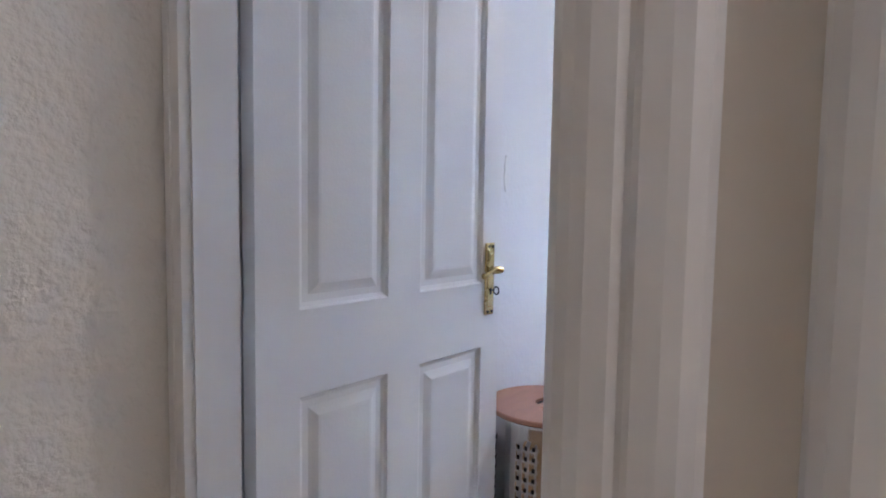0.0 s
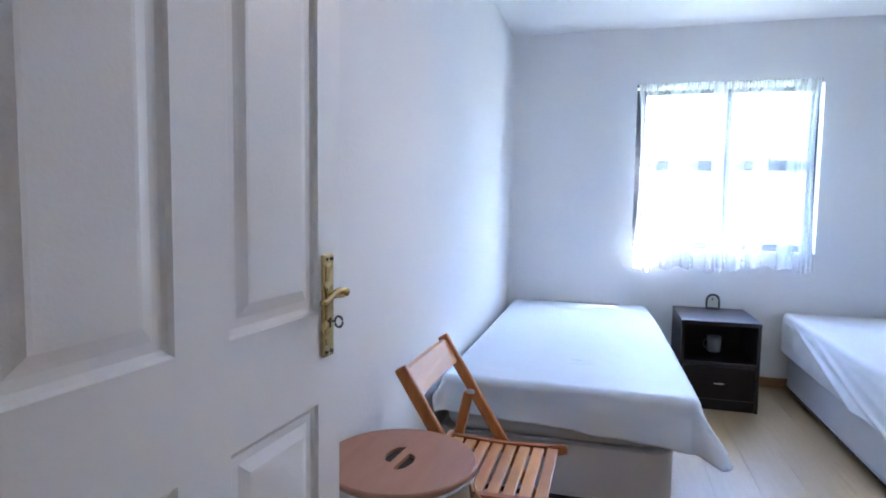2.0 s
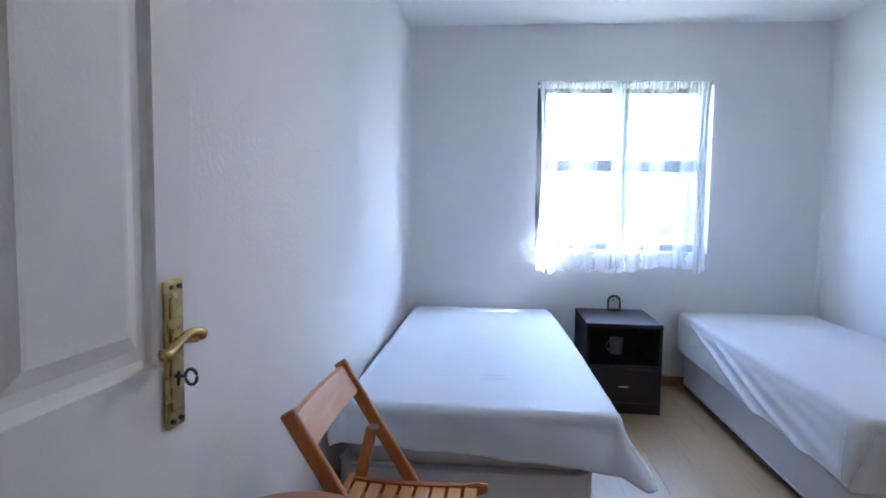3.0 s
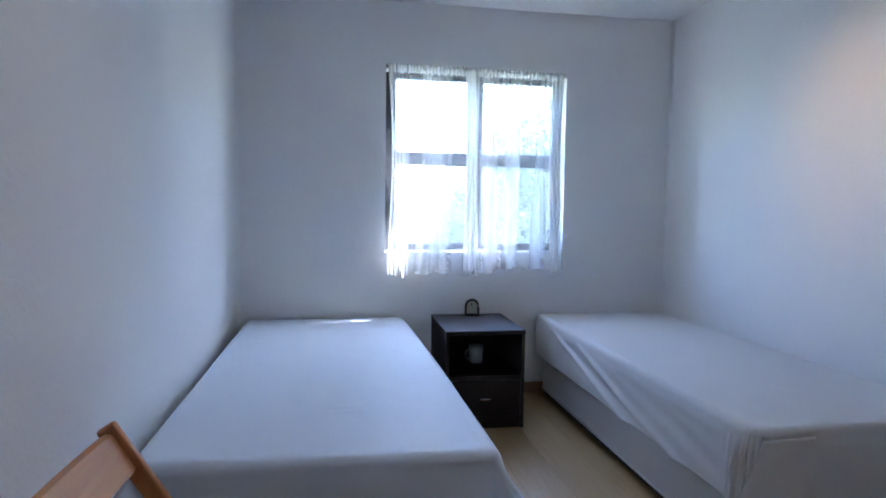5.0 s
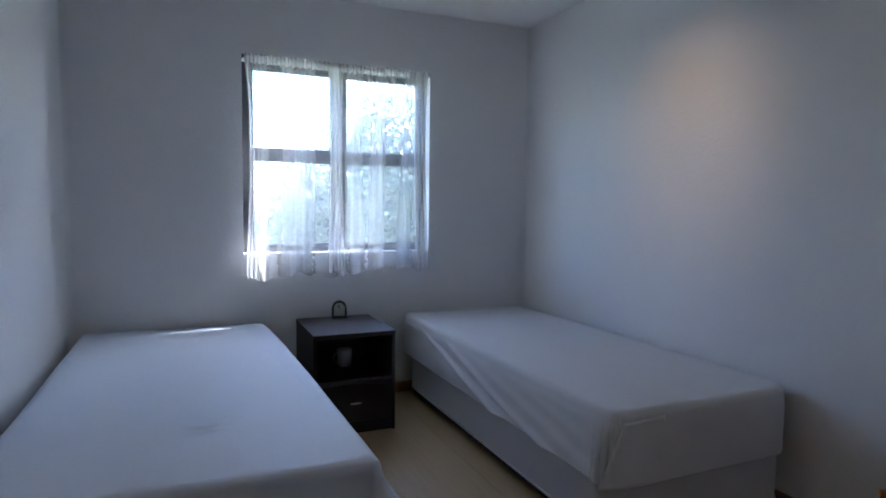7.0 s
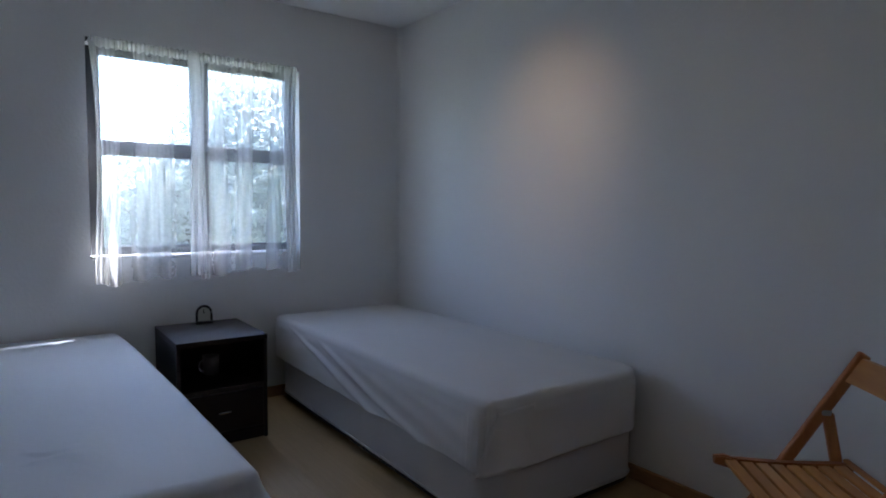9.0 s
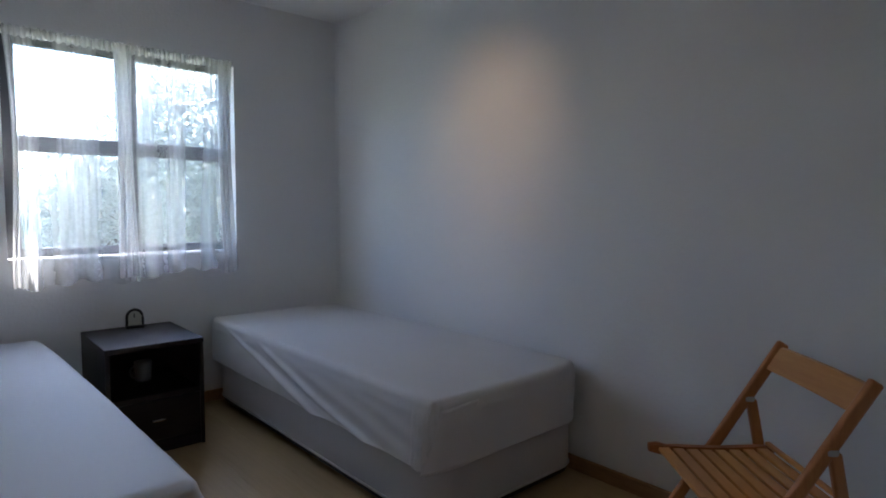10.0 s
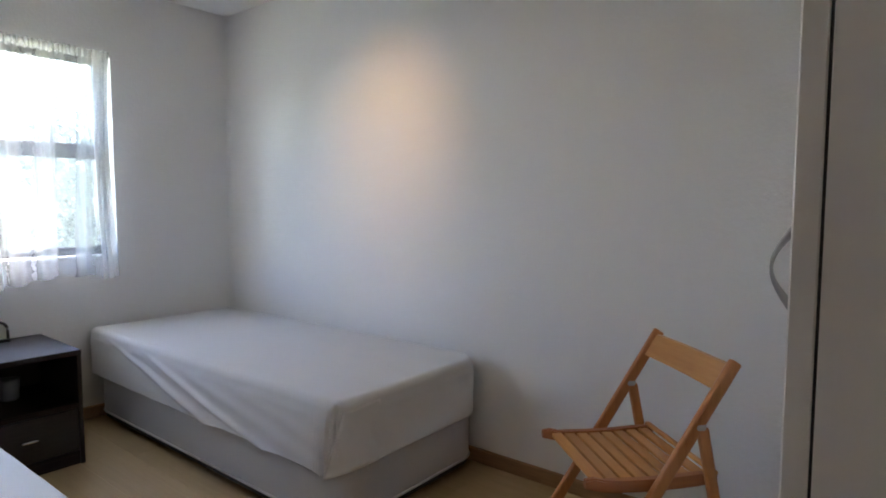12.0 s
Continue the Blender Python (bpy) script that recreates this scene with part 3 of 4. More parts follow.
def sheet(x0, x1, y0, y1, z, over, seed, mat, label, flare=0.5, emblem=None, bulge=0.0, tucked=False, rad=0.04, round_sw=0.0, round_nw=0.0, skew=0.0):
    """A sheet laid over a mattress. over: how far it hangs past (west, south, north); the east end stops at the edge."""
    rnd = random.Random(seed)
    ow, oss, on = over
    step = 0.0095 if emblem else 0.0065
    nx, ny = int((x1 - x0 + ow) / step), int((y1 - y0 + oss + on) / step)
    ph = [rnd.uniform(0, 6.28) for _ in range(10)]
    arc = rad * math.pi / 2
    bm = bmesh.new()
    grid = []
    for i in range(nx + 1):
        row = []
        for j in range(ny + 1):
            u = x0 - ow + (x1 - x0 + ow) * i / nx
            v = y0 - oss + (y1 - y0 + oss + on) * j / ny
            south = (y1 - v) / (y1 - y0)
            cu, cv = max(u, x0 + rad), min(max(v, y0 + rad), y1 - rad)
            du, dv = cu - u, v - cv
            if not tucked and du > arc:
                du = arc + (du - arc) * (0.72 + 0.30 * min(1.1, max(0.0, south)))
            dist = math.hypot(du, dv)
            nz = noise.noise((u * 2.2, v * 2.2, seed)) * 0.004 + noise.noise((u * 9, v * 9, seed + 3)) * 0.0014
            if dist < 1e-6:
                p = Vector((u, v, z + nz))
                if emblem:
                    # two short pressed creases, one bowed
                    ex, ey = emblem
                    w = (v - ey) / 0.046
                    if abs(w) < 1.3:
                        fade = max(0.0, 1 - (w / 1.3) ** 4)
                        p.z += 0.0075 * fade * math.exp(-((u - ex + 0.014 - 0.022 * w * w) / 0.009) ** 2)
                        p.z += 0.0065 * fade * math.exp(-((u - ex + 0.052 + 0.010 * w) / 0.009) ** 2)
                # long soft pulls towards the foot
                p.z += 0.0016 * math.sin(v * 26 + 3 * u + ph[5]) * max(0.0, 1 - (u - x0) / 0.6)
            else:
                out = Vector((-du / dist, dv / dist, 0))
                if tucked:
                    dist = min(dist, 0.265)
                else:
                    dist = min(dist, 0.245)
                if dist < arc:
                    a = dist / rad
                    off, drop = rad * math.sin(a), rad * (1 - math.cos(a))
                else:
                    off, drop = rad, rad + dist - arc
                along = u if abs(dv) > abs(du) else v
                both = min(abs(du), abs(dv)) / max(math.hypot(du, dv), 1e-6)
                hang = max(0.0, drop - rad)
                if tucked:
                    # diagonal pulls on the long side, upright gathers by the corner
                    if abs(dv) > abs(du):
                        for k, (at, wide, amp) in enumerate(((4.93, 0.040, 0.015), (4.55, 0.045, 0.016), (4.74, 0.06, -0.005), (4.20, 0.10, 0.005), (3.80, 0.12, 0.005))):
                            off += amp * math.exp(-((u + 4.8 * drop + 0.05 * math.sin(19 * drop + k) - at) / (wide * (1 + 3 * drop))) ** 2) * min(1.0, hang / 0.07)
                        near = math.exp(-((u - x0 - 0.05) / 0.06) ** 2)
                        off += near * 0.008 * (1 + math.sin(u * 270 + 2 * math.sin(u * 60))) * min(1.0, hang / 0.06)
                    off += 0.004 * (1 + noise.noise((along * 7, drop * 12, seed))) * min(1.0, hang / 0.03)
                    off += 0.020 * both
                else:
                    fold = math.sin(along * 23 + ph[0] + 3 * drop) * 0.5 + math.sin(along * 41 + ph[1] - 9 * drop) * 0.3
                    fold += 0.9 * math.sin((along * 8 + drop * 19) + ph[2])
                    off += 0.032 * hang * (fold + 1.5) + 0.007 * fold * min(1.0, hang / 0.05) + flare * hang * (0.06 + 1.15 * both)
                    off += 0.12 * hang * both * (0.8 + math.sin(9 * math.atan2(abs(dv), abs(du) + 1e-6) + ph[3]))
                    drop -= hang * min(0.30, 0.50 * flare * both)
                p = Vector((cu, cv, z)) + out * off + Vector((0, 0, -drop + nz))
            if bulge:
                s = min(1.0, max(0.0, (p.y - y1) / (y0 - y1)))
                p.y -= bulge * s * min(1.0, max(0.0, (x1 - p.x) / (x1 - x0))) ** 0.5
            if skew and p.x < x0 + 0.6:
                p.x -= skew * min(1.15, max(0.0, south)) * ((x0 + 0.6 - p.x) / 0.6) ** 2
            # corners of the mattress are round in plan
            for cr, way, cy in ((round_sw, -1, y0 + round_sw), (round_nw, 1, y1 - round_nw)):
                ax, ay = x0 + cr - p.x, way * (p.y - cy)
                if cr and ax > 0 and ay > 0:
                    k = max(ax, ay) / math.hypot(ax, ay)
                    p.x, p.y = x0 + cr - ax * k, cy + way * ay * k
            row.append(bm.verts.new(p))
        grid.append(row)
    for i in range(nx):
        for j in range(ny):
            bm.faces.new((grid[i][j], grid[i + 1][j], grid[i + 1][j + 1], grid[i][j + 1]))
    bmesh.ops.remove_doubles(bm, verts=bm.verts, dist=0.0006)
    ob = part("bed_sheet", bm, mat, smooth=True)
    so = ob.modifiers.new("thickness", "SOLIDIFY")
    so.thickness, so.offset = 0.002, 1.0
    return tagged(ob, label, "bed sheet", "sheets on the beds")


def corner_flap(parent, x0, y1, top, low, radius=0.06):
    """The folded corner of a sheet: a flap that comes round from the foot end, its free edge slanting back and standing off."""
    cx, cy = x0 + radius, y1 - radius
    arc = radius * math.pi / 2

    def at(q):
        if q < 0:
            return Vector((x0, cy + q, 0)), Vector((-1, 0, 0))
        if q > arc:
            return Vector((cx + q - arc, y1, 0)), Vector((0, 1, 0))
        out = Vector((-math.cos(q / radius), math.sin(q / radius), 0))
        return Vector((cx, cy, 0)) + out * radius, out

    bm = bmesh.new()
    n, m = 24, 18
    grid = []
    for j in range(m + 1):
        t = j / m
        row = []
        for i in range(n + 1):
            q = i / n
            free = 0.024 + (arc - 0.012 - 0.024) * t
            p, out = at(free + (-0.16 - free) * q)
            lift = 0.013 * (1 - q) - 0.008 + (0.003 + 0.018 * t) * (1 - q) ** 3 + 0.003 * math.sin(q * 9 + t * 4) * t * (1 - q)
            p = p + out * lift
            p.z = top + (low + 0.012 * q + 0.016 * math.sin(math.pi * min(1.0, q * 1.6)) - top) * t
            row.append(bm.verts.new(p))
        grid.append(row)
    for j in range(m):
        for i in range(n):
            bm.faces.new((grid[j][i], grid[j][i + 1], grid[j + 1][i + 1], grid[j + 1][i]))
    ob = part("corner_flap", bm, SHEET_B, parent, "loose folded corner", smooth=True)
    so = ob.modifiers.new("thickness", "SOLIDIFY")
    so.thickness = 0.002


B1 = (2.99, 4.965, -0.960, -0.045)
B2 = (2.987, 4.965, -2.680, -1.832)
bed_base(*B1, "pale grey fabric divan base against the wall")
bed_base(*B2, "pale grey fabric divan base on small dark feet", 0.12)
mattress(2.986, 4.962, -0.955, -0.068, "thick grey-ticked single mattress under a white sheet")
mattress(2.990, 4.962, -2.668, -1.835, "thick single mattress under a grey-white sheet")
sheet(2.978, 4.965, -0.965, -0.058, 0.500, (0.172, 0.155, 0.045), 11, SHEET, "plain white cotton sheet hanging over the bed's foot", 0.62, (3.369, -0.575), 0.070, rad=0.028, skew=0.04)
fitted = sheet(2.974, 4.968, -2.674, -1.819, 0.507, (0.30, 0.02, 0.30), 23, SHEET_B, "plain grey-white sheet tucked down round the mattress", tucked=True, rad=0.027, round_sw=0.115, round_nw=0.06)
corner_flap(fitted, 2.964, -1.810, 0.480, 0.250)


# ---- nightstand and what stands on it ----
def nightstand():
    x0, x1, y0, y1, top = 4.40, 4.905, -1.563, -1.133, 0.527
    c = thing("nightstand", pose((x0 + x1) / 2, (y0 + y1) / 2, 0), "dark wenge bedside table with open shelf and drawer", "bedside table")
    lx, ly = (x1 - x0) / 2, (y1 - y0) / 2
    part("top", box(-lx - 0.004, -ly, top - 0.024, lx, ly, top, 0.002, 1), WENGE, c)
    for s in (-1, 1):
        y = s * (ly - 0.010)
        part("side_panel", box(-lx, y - 0.009, 0.0, lx, y + 0.009, top - 0.024, 0.0015, 1), WENGE, c)
    part("shelf", box(-lx + 0.006, -ly + 0.019, 0.262, lx - 0.02, ly - 0.019, 0.284, 0.001, 1), WENGE, c)
    part("bottom", box(-lx + 0.006, -ly + 0.019, 0.045, lx - 0.02, ly - 0.019, 0.063, 0.001, 1), WENGE, c)
    part("plinth", box(-lx + 0.012, -ly + 0.019, 0.0, -lx + 0.028, ly - 0.019, 0.045), WENGE, c)
    part("back_panel", box(lx - 0.02, -ly + 0.019, 0.02, lx - 0.012, ly - 0.019, top - 0.026), WENGE, c)
    dr = part("drawer", box(-lx + 0.003, -ly + 0.022, 0.068, -lx + 0.021, ly - 0.022, 0.257, 0.0015, 1), WENGE, c)
    part("drawer_box", box(-lx + 0.021, -ly + 0.03, 0.075, lx - 0.05, ly - 0.03, 0.22), WENGE, dr)
    pull = tube([(-lx + 0.004, -0.032, 0.165), (-lx - 0.014, -0.026, 0.165), (-lx - 0.017, 0.0, 0.166), (-lx - 0.014, 0.026, 0.165), (-lx + 0.004, 0.032, 0.165)], [0.004, 0.006, 0.007, 0.006, 0.004], 10)
    part("handle", pull, CHROME, dr, "small chrome bow pull", smooth=True)


nightstand()


def table_clock():
    c = thing("table_clock", pose(4.845, -1.370, 0.527, 0, 0, -8), "small arched black table clock with pale face", "clock")
    # faces -x
    part("foot", box(-0.024, -0.044, 0.0, 0.024, 0.044, 0.014, 0.003), BLACK, c)
    arch = [(0, -0.037, 0.012), (0, -0.037, 0.03)]
    arch += [(0, -0.037 * math.cos(a), 0.055 + 0.040 * math.sin(a)) for a in (math.pi * k / 12 for k in range(13))]
    arch += [(0, 0.037, 0.03), (0, 0.037, 0.012)]
    part("arch", tube(arch, 0.007, 10), BLACK, c, smooth=True)
    bm = bmesh.new()
    rows = []
    for x in (-0.004, 0.006):
        pts = [(x, -0.031, 0.013), (x, 0.031, 0.013)] + [(x, 0.031 * math.cos(a), 0.055 + 0.033 * math.sin(a)) for a in (math.pi * k / 14 for k in range(15))]
        rows.append([bm.verts.new(p) for p in pts])
    n = len(rows[0])
    for k in range(n):
        bm.faces.new((rows[0][k], rows[0][(k + 1) % n], rows[1][(k + 1) % n], rows[1][k]))
    bm.faces.new(rows[0])
    bm.faces.new(rows[1])
    part("face", bm, FACE, c, "pale face")
    part("hour_hand", bar((-0.006, 0.0, 0.055), (-0.006, 0.006, 0.070), 0.004, 0.001, (0, 1, 0), 0), BLACK, c)
    part("minute_hand", bar((-0.0065, 0.0, 0.055), (-0.0065, 0.003, 0.080), 0.003, 0.001, (0, 1, 0), 0), BLACK, c)


table_clock()


def mug():
    c = thing("mug", pose(4.69, -1.362, 0.2845, 0, 0, 0), "white china mug on the shelf of the bedside table", "mug")
    part("cup", lathe([(0.030, 0.0), (0.037, 0.004), (0.040, 0.05), (0.041, 0.098), (0.038, 0.098), (0.036, 0.01)], 32), SOCKET, c, smooth=True)
    loop = [(-0.008, 0.036 + 0.026 * math.sin(a), 0.050 + 0.030 * math.cos(a)) for a in (math.pi * k / 10 for k in range(11))]
    part("handle", tube(loop, 0.005, 8), SOCKET, c, smooth=True)


mug()


# ---- folding chairs ----
def folding_chair(label):
    """Local: x across, -y to the front, z up."""
    c = thing("folding_chair", Matrix(), label, "chair", "folding chairs")
    for s in (-1, 1):
        x = 0.203 * s
        top, foot = Vector((x, 0.207, 0.757)), Vector((x, -0.268, 0.0))
        part("back_post", bar(foot, top, 0.020, 0.036, (1, 0, 0), 0.006), CHAIRWOOD, c)
        joint = foot.lerp(top, 0.770)
        xi = 0.203 * s
        leg_top = joint + Vector((0, 0.016, -0.006))
        part("rear_leg", bar((xi, 0.235, 0.0), (xi, leg_top.y, leg_top.z), 0.020, 0.032, (1, 0, 0), 0.006), CHAIRWOOD, c)
        br = box(xi - 0.0115, joint.y - 0.010, joint.z - 0.015, xi + 0.0115, joint.y + 0.026, joint.z + 0.010, 0.0095, 3)
        part("bracket", br, GALV, c, "grey metal hinge bracket")
        # seat side rail, slightly dished, with a rounded front tip
        xr = 0.178 * s
        bm = bmesh.new()
        prev = None
        n = 14
        for k in range(n + 1):
            t = k / n
            y = 0.175 - 0.385 * t
            zc = 0.417 + 0.008 * (1 - math.sin(math.pi * t)) + (0.006 if t > 0.9 else 0)
            h = 0.017 if 0.05 < t < 0.93 else 0.012
            cur = [bm.verts.new((xr + dx, y, zc + dz)) for dx, dz in ((-0.010, -h), (0.010, -h), (0.010, h), (-0.010, h))]
            if prev:
                for q in range(4):
                    bm.faces.new((prev[q], prev[(q + 1) % 4], cur[(q + 1) % 4], cur[q]))
            else:
                bm.faces.new(cur)
            prev = cur
        bm.faces.new(prev)
        bmesh.ops.bevel(bm, geom=[e for e in bm.edges if abs(e.verts[0].co.y - e.verts[1].co.y) > 0.005], offset=0.004, segments=2, affect="EDGES")
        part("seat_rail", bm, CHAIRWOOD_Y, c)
    # slats
    for k in range(8):
        t = (k + 0.5) / 8
        y = 0.158 - 0.345 * t
        z = 0.4290 + 0.007 * (1 - math.sin(math.pi * t))
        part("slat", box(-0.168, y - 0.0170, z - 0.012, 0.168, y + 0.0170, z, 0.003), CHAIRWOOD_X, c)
    # curved back rail
    bm = bmesh.new()
    prev = None
    for k in range(17):
        t = k / 16 * 2 - 1
        x = 0.200 * t
        bow = 0.007 * (1 - t * t)
        cur = []
        for dz, lean in ((-0.034, -0.013), (0.034, 0.029)):
            for dy in (-0.007, 0.007):
                cur.append(bm.verts.new((x, 0.170 + bow + lean + dy, 0.711 + dz)))
        cur = [cur[0], cur[1], cur[3], cur[2]]
        if prev:
            for q in range(4):
                bm.faces.new((prev[q], prev[(q + 1) % 4], cur[(q + 1) % 4], cur[q]))
        else:
            bm.faces.new(cur)
        prev = cur
    bm.faces.new(prev)
    bmesh.ops.bevel(bm, geom=[e for e in bm.edges if abs(e.verts[0].co.x - e.verts[1].co.x) > 0.01], offset=0.004, segments=2, affect="EDGES")
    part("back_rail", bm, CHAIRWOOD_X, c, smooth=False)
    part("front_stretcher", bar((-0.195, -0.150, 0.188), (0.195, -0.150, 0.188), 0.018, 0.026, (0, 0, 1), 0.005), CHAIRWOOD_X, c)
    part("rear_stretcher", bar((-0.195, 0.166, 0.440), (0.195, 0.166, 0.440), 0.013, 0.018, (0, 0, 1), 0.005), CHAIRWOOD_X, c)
    return c


CHAIR_1, CHAIR_2 = pose(2.357, -0.379, 0, 0, 0, -0.5), pose(2.135, -2.252, 0, 0, 0, 137.6)
chair = folding_chair("slatted beech folding chair beside the laundry bin")
chair_b = copy_thing(chair, CHAIR_2)
chair.matrix_basis = CHAIR_1
tagged(chair_b, "slatted beech folding chair standing by the wall")


# ---- laundry bin ----
def laundry_bin():
    c = thing("laundry_bin", pose(1.930, -0.250, 0, 0, 0, -6), "perforated steel laundry bin with round wooden lid", "laundry bin")
    R, H = 0.1705, 0.604
    # body with square punched holes: a ring of cells, the punched ones left open
    n, rows = 96, 40
    z0, dz = 0.015, (H - 0.015) / 40
    def open_cell(k, j):
        return k % 12 in (1, 3, 5) and j % 2 == 1 and 4 <= j <= 35
    bm = bmesh.new()
    vs = [[bm.verts.new((R * math.cos(2 * math.pi * (k + (0.22 if k % 2 else 0.0)) / n), R * math.sin(2 * math.pi * (k + (0.22 if k % 2 else 0.0)) / n), z0 + dz * (j + (0.18 if j % 2 else 0)))) for k in range(n)] for j in range(rows + 1)]
    for j in range(rows):
        for k in range(n):
            if not open_cell(k, j):
                bm.faces.new((vs[j][k], vs[j][(k + 1) % n], vs[j + 1][(k + 1) % n], vs[j + 1][k]))
    body = part("body", bm, STEEL, c, "polished perforated steel", smooth=True)
    so = body.modifiers.new("sheet", "SOLIDIFY")
    so.thickness, so.offset = 0.0015, -1.0
    part("liner", lathe([(R - 0.008, 0.02), (R - 0.008, H - 0.01)], 48), DARKHOLE, c, "dark inner cylinder behind the punched holes", smooth=False)
    part("base_ring", lathe([(R - 0.004, 0.0), (R + 0.003, 0.002), (R + 0.003, 0.018), (R - 0.002, 0.02)], 64), BLACK, c)
    # lid with two half-moon finger holes either side of a bar
    RL, t0, t1 = 0.1735, H + 0.001, H + 0.013
    bm = bmesh.new()
    m = 64
    outer_lo = [bm.verts.new((RL * math.cos(2 * math.pi * k / m), RL * math.sin(2 * math.pi * k / m), t0)) for k in range(m)]
    outer_mid = [bm.verts.new((RL * math.cos(2 * math.pi * k / m), RL * math.sin(2 * math.pi * k / m), t1 - 0.003)) for k in range(m)]
    outer_hi = [bm.verts.new(((RL - 0.003) * math.cos(2 * math.pi * k / m), (RL - 0.003) * math.sin(2 * math.pi * k / m), t1)) for k in range(m)]
    for a, b in ((outer_lo, outer_mid), (outer_mid, outer_hi)):
        for k in range(m):
            bm.faces.new((a[k], a[(k + 1) % m], b[(k + 1) % m], b[k]))
    bm.faces.new(outer_lo)
    edges = [bm.edges.get((outer_hi[k], outer_hi[(k + 1) % m])) for k in range(m)]
    for s in (-1, 1):
        loop = []
        for k in range(17):
            a = math.pi * k / 16
            loop.append((0.043 * math.cos(a) + 0.014 * s, s * (0.010 + 0.027 * max(0.0, math.sin(a)) ** 0.8)))
        hi = [bm.verts.new((x, y, t1)) for x, y in loop]
        lo = [bm.verts.new((x, y, t0 + 0.002)) for x, y in loop]
        q = len(loop)
        for k in range(q):
            bm.faces.new((hi[k], hi[(k + 1) % q], lo[(k + 1) % q], lo[k]))
            edges.append(bm.edges.get((hi[k], hi[(k + 1) % q])))
    bmesh.ops.triangle_fill(bm, use_beauty=True, edges=edges)
    part("lid", bm, LIDWOOD, c, "pinkish-brown veneered lid with finger holes")
    # Near-black sheet paints the shade seen through the finger holes.
    part("hole_shade", box(-0.06, -0.06, t0 + 0.0005, 0.06, 0.06, t0 + 0.0035), DARKHOLE, c, "near-black sheet painting the shade inside the finger holes")
    return c


laundry_bin()


# ---- built-in wardrobe ----
def wardrobe():
    x0, x1, y0, y1, top = X_WEST + 0.002, 1.588, Y_SOUTH + 0.002, -1.300, 2.30
    th = 0.028
    c = thing("wardrobe", pose(x0, y1, 0), "tall plain white wardrobe with bow handles", "wardrobe")
    # local: x forward from the wall, y negative along the front
    dep, n = x1 - x0, y1 - y0
    part("side_panel", box(0, -0.018, 0.0, dep - th - 0.004, 0.0, top, 0.001, 1), CARD, c)
    part("side_panel", box(0, -n, 0.0, dep - th - 0.004, -n + 0.018, top, 0.001, 1), CARD, c)
    part("top_panel", box(0, -n + 0.018, top - 0.018, dep - th - 0.004, -0.018, top, 0.001, 1), CARD, c)
    part("back_panel", box(0.0, -n + 0.018, 0.0, 0.006, -0.018, top - 0.018), CARD, c)
    part("plinth", box(dep - 0.09, -n + 0.018, 0.0, dep - 0.074, -0.018, 0.07), CARD, c)
    # Black strip in place of the shade between doors and carcass.
    part("gap_strip", box(dep - th - 0.004, -n + 0.012, 0.075, dep - th, -0.006, top - 0.004), BLACK, c, "black strip standing for the shaded gap behind the doors")
    w = n / 3
    for k in range(3):
        a, b = -k * w - 0.001, -(k + 1) * w + 0.001
        d = part("door", box(dep - th, b, 0.075, dep, a, top - 0.002, 0.002, 1), CARD, c)
        hy = a - 0.070 if k != 1 else b + 0.070
        pts, rad = [], []
        for q in range(17):
            s = q / 16
            pts.append((dep + 0.002 + 0.028 * math.sin(math.pi * s), hy, 1.053 + 0.106 * s))
            rad.append(0.0024 + 0.0046 * abs(2 * s - 1) ** 1.6)
        part("handle", tube(pts, rad, 10), PULL, d, "grey metal bow handle", smooth=True)
    return c


wardrobe()


# ---- lamps, out of view: a warm ceiling spot with fill heads in the bedroom, a globe in the hall ----
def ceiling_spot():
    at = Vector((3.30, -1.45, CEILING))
    c = thing("ceiling_spotlight", Matrix.Translation(at), "unseen white ceiling spotlight, one warm wall head and two added fill heads", "spotlight")
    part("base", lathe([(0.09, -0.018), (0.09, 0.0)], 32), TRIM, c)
    # First head makes the wall's warm pool; door and chair heads are added fill.
    heads = ((Vector((3.58, Y_SOUTH, 1.50)), (0.06, -0.05), SPOT_POWER, 53, 0.60, 0.28), (Vector((1.35, -0.25, 0.6)), (-0.02, 0.06), DOOR_FILL_POWER, 120, 0.80, 0.62), (Vector((2.4, -2.6, 0.3)), (-0.06, -0.04), CHAIR_FILL_POWER, 120, 0.72, 0.42))
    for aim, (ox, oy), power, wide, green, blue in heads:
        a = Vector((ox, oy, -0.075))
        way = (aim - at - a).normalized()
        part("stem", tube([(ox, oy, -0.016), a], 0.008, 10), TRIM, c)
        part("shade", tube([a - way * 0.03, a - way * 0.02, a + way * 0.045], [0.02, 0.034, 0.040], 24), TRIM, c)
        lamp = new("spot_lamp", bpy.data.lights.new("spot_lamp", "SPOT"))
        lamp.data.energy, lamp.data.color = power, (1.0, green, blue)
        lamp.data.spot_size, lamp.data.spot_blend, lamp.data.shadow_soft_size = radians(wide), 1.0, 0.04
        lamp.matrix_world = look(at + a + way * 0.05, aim)


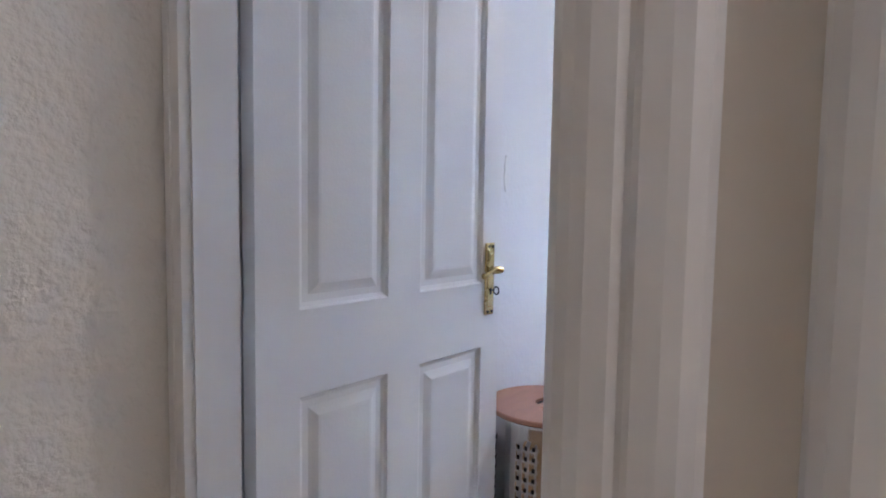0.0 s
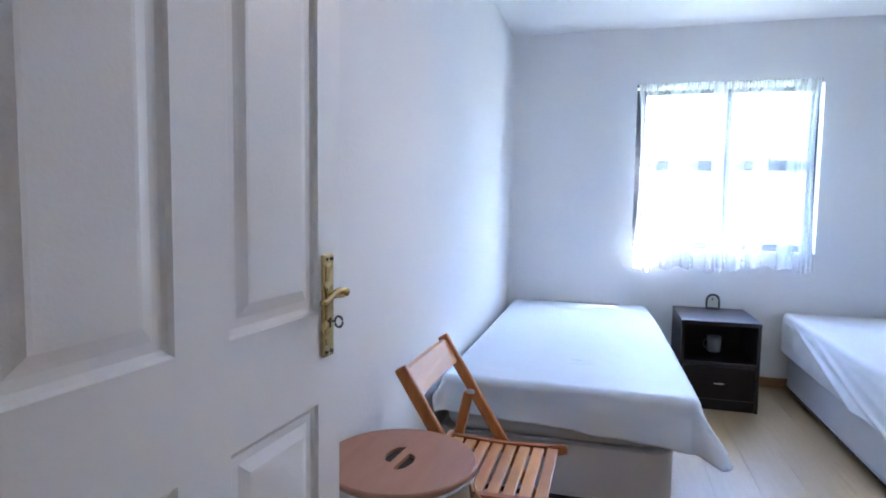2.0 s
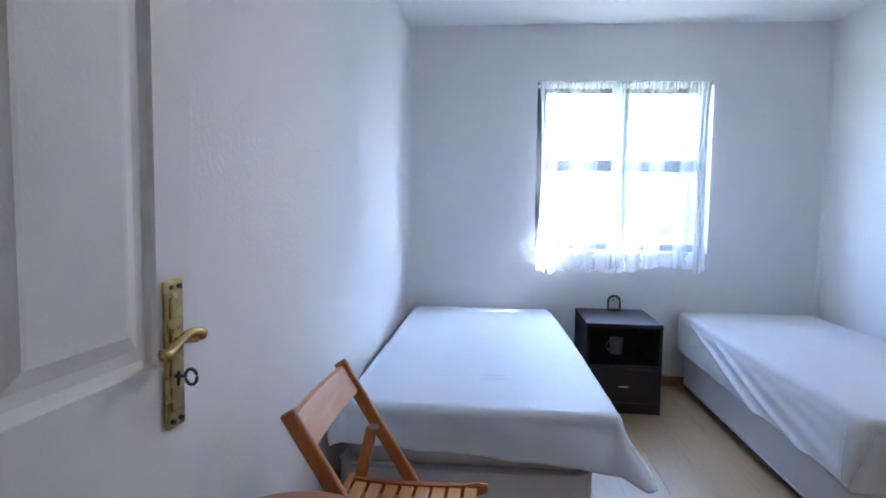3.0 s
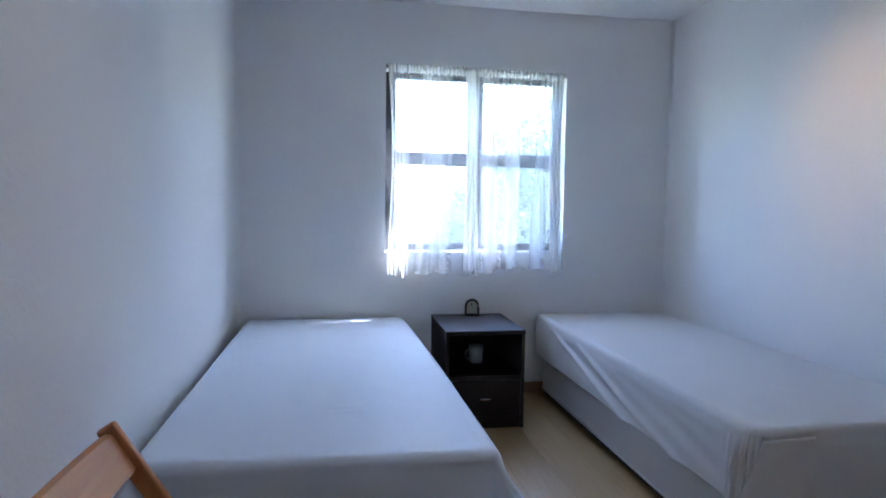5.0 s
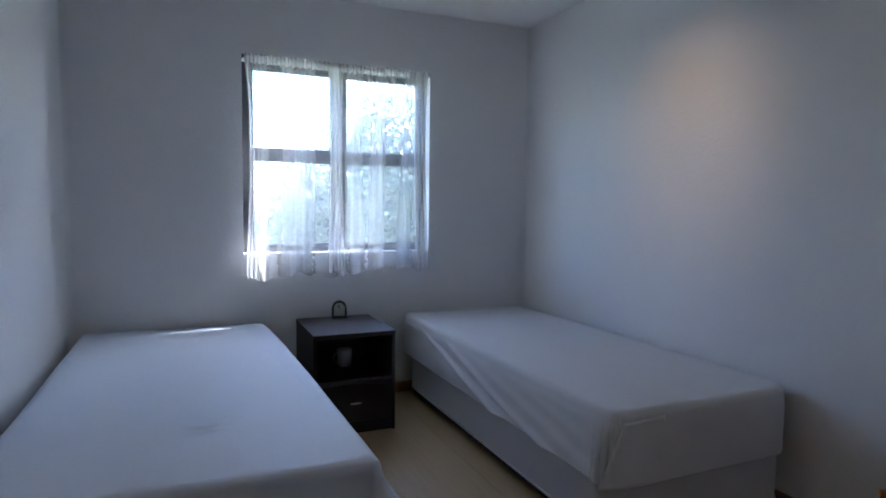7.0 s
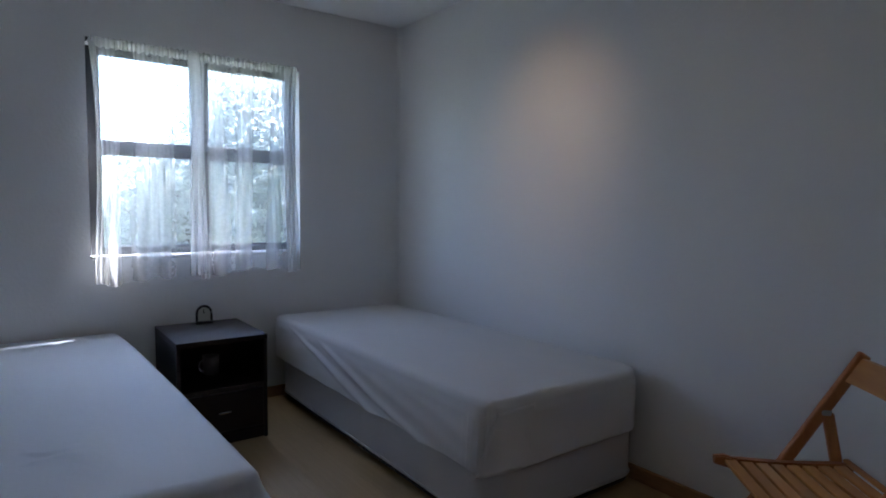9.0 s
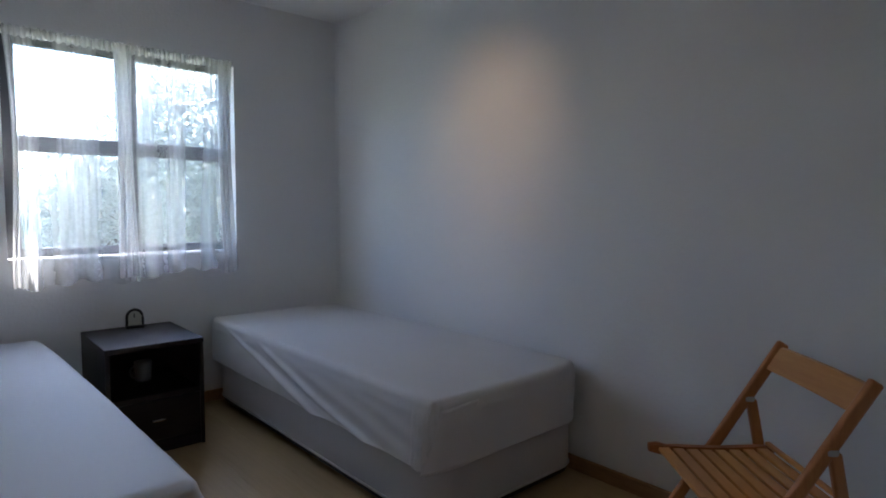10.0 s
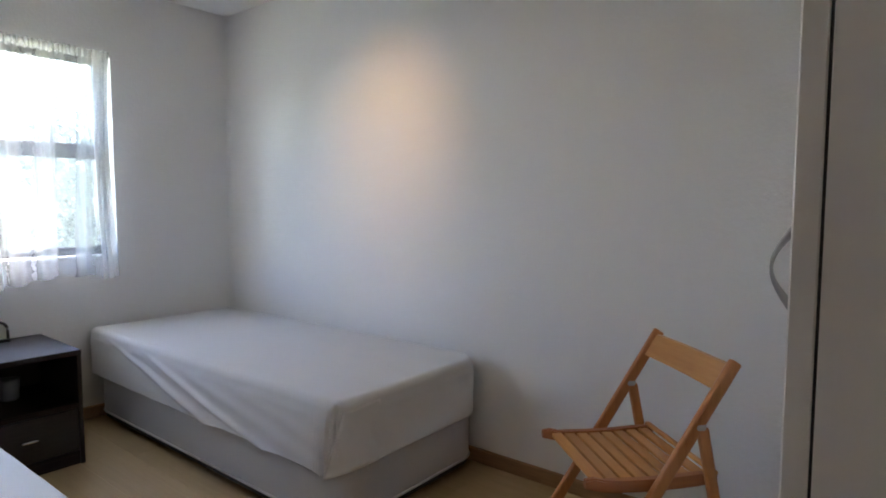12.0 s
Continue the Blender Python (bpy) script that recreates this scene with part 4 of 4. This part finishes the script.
def hall_globe():
    at = Vector((0.28, -1.95, CEILING))
    c = thing("hall_ceiling_light", Matrix.Translation(at), "round frosted ceiling light in the hall", "ceiling light")
    part("base", lathe([(0.09, -0.02), (0.09, 0.0)], 32), TRIM, c)
    part("globe", lathe([(0.03, -0.15), (0.075, -0.13), (0.10, -0.085), (0.095, -0.045), (0.08, -0.02)], 32), BULB, c, "lit frosted glass", smooth=True)
    lamp = new("hall_lamp", bpy.data.lights.new("hall_lamp", "POINT"))
    lamp.data.energy, lamp.data.color, lamp.data.shadow_soft_size = HALL_POWER, (1.0, 0.82, 0.70), 0.10
    lamp.location = at + Vector((0, 0, -0.28))


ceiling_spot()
hall_globe()


# ---- outside: ground and trees ----
structure(part("ground", box(X_OUT, -60, -0.65, 90, 60, -0.45), GRASS), "lawn outside the window")
wall("wall_outside", [(X_OUT, -9, -0.5, X_OUT + 0.04, WIN_Y0 - 0.05, CEILING + 0.3), (X_OUT, WIN_Y1 + 0.05, -0.5, X_OUT + 0.04, 8, CEILING + 0.3)], ROUGH_WALL, "outside face of the house wall")


def tree(x, y, high, spread, seed, count, base=0.9, label="leafy garden tree in full sun; one of these is unseen, added to block sky"):
    rnd = random.Random(seed)
    c = thing("tree", pose(x, y, -0.45), label, "tree", "trees outside the window")
    trunk = [(0, 0, 0), (0.04, 0.02, high * 0.2), (-0.03, 0.06, high * 0.4), (0.05, 0.0, high * 0.65), (0.02, 0.03, high * 0.9)]
    bm = tube(trunk, [0.13, 0.10, 0.08, 0.05, 0.02], 10)
    tips = []
    for k in range(16):
        z = high * rnd.uniform(0.2, 0.85)
        a = rnd.uniform(0, 6.28)
        r = spread * rnd.uniform(0.5, 1.0)
        mid = (0.5 * r * math.cos(a), 0.5 * r * math.sin(a), z + 0.3 * r)
        tip = (r * math.cos(a + 0.2), r * math.sin(a + 0.2), z + 0.55 * r)
        tube([(0, 0, z - 0.1), mid, tip], [0.035, 0.02, 0.007], 6, bm)
        tips += [Vector(mid), Vector(tip), (Vector(mid) + Vector(tip)) / 2]
    part("trunk", bm, BARK, c, smooth=True)
    verts, faces = [], []
    clumps = []
    for _ in range(count // 24):
        p = rnd.choice(tips) if rnd.random() < 0.75 else Vector((0, 0, high * rnd.uniform(base / high, 1.0)))
        a, b = rnd.uniform(0, 6.28), rnd.uniform(0, 1) ** 0.5 * spread * 0.55
        clumps.append(p + Vector((b * math.cos(a), b * math.sin(a), rnd.uniform(-0.5, 0.5))))
    for p in clumps:
        for _ in range(24):
            q = p + Vector((rnd.gauss(0, 0.17), rnd.gauss(0, 0.17), rnd.gauss(0, 0.14)))
            way = Vector((rnd.gauss(0, 1), rnd.gauss(0, 1), rnd.gauss(-0.3, 0.7))).normalized()
            side = way.cross(Vector((rnd.gauss(0, 1), rnd.gauss(0, 1), rnd.gauss(0, 1)))).normalized()
            up = way.cross(side)
            n, w = rnd.uniform(0.045, 0.09), rnd.uniform(0.010, 0.018)
            i = len(verts)
            verts += [q, q + way * n * 0.5 + side * w + up * 0.006, q + way * n, q + way * n * 0.5 - side * w + up * 0.006]
            faces += [(i, i + 1, i + 2), (i, i + 2, i + 3)]
    me = bpy.data.meshes.new("crown")
    me.from_pydata([tuple(v) for v in verts], [], faces)
    me.materials.append(LEAF)
    crown = new("crown", me)
    crown.parent = c


tree(8.3, -3.35, 3.1, 1.05, 41, 64000)
tree(10.6, -4.9, 3.1, 1.5, 45, 40000)
tree(9.8, -2.4, 2.05, 1.2, 42, 24000)
tree(11.5, -6.5, 3.2, 1.8, 43, 9000)
tree(12.5, 0.8, 2.3, 1.5, 44, 7000)
# Out of view: added to hold sky light off the south wall.
tree(9.4, 1.5, 3.3, 1.4, 46, 16000)


# ---- floor planks ----
def planks():
    rnd = random.Random(9)
    wide, run, gap = 0.192, 1.28, 0.0005
    shared = {}
    y = HALL_Y1 + 0.10
    k = 0
    while y > Y_SOUTH - 0.02:
        x = HALL_X0 - rnd.uniform(0.0, run)
        while x < X_EAST:
            a, b = max(x, HALL_X0), min(x + run, X_EAST + 0.02)
            if b - a > 0.02:
                n = round(b - a - gap, 3)
                if n not in shared:
                    bm = box(0, -wide + gap, -0.012, n, 0, 0.0, 0.0004, 1)
                    me = bpy.data.meshes.new("plank")
                    bm.to_mesh(me)
                    bm.free()
                    me.materials.append(LAMINATE)
                    shared[n] = me
                ob = new("plank", shared[n])
                ob.location = (a, y, 0.0)
                ob.parent = FLOOR
            x += run
        y -= wide
        k += 1


planks()
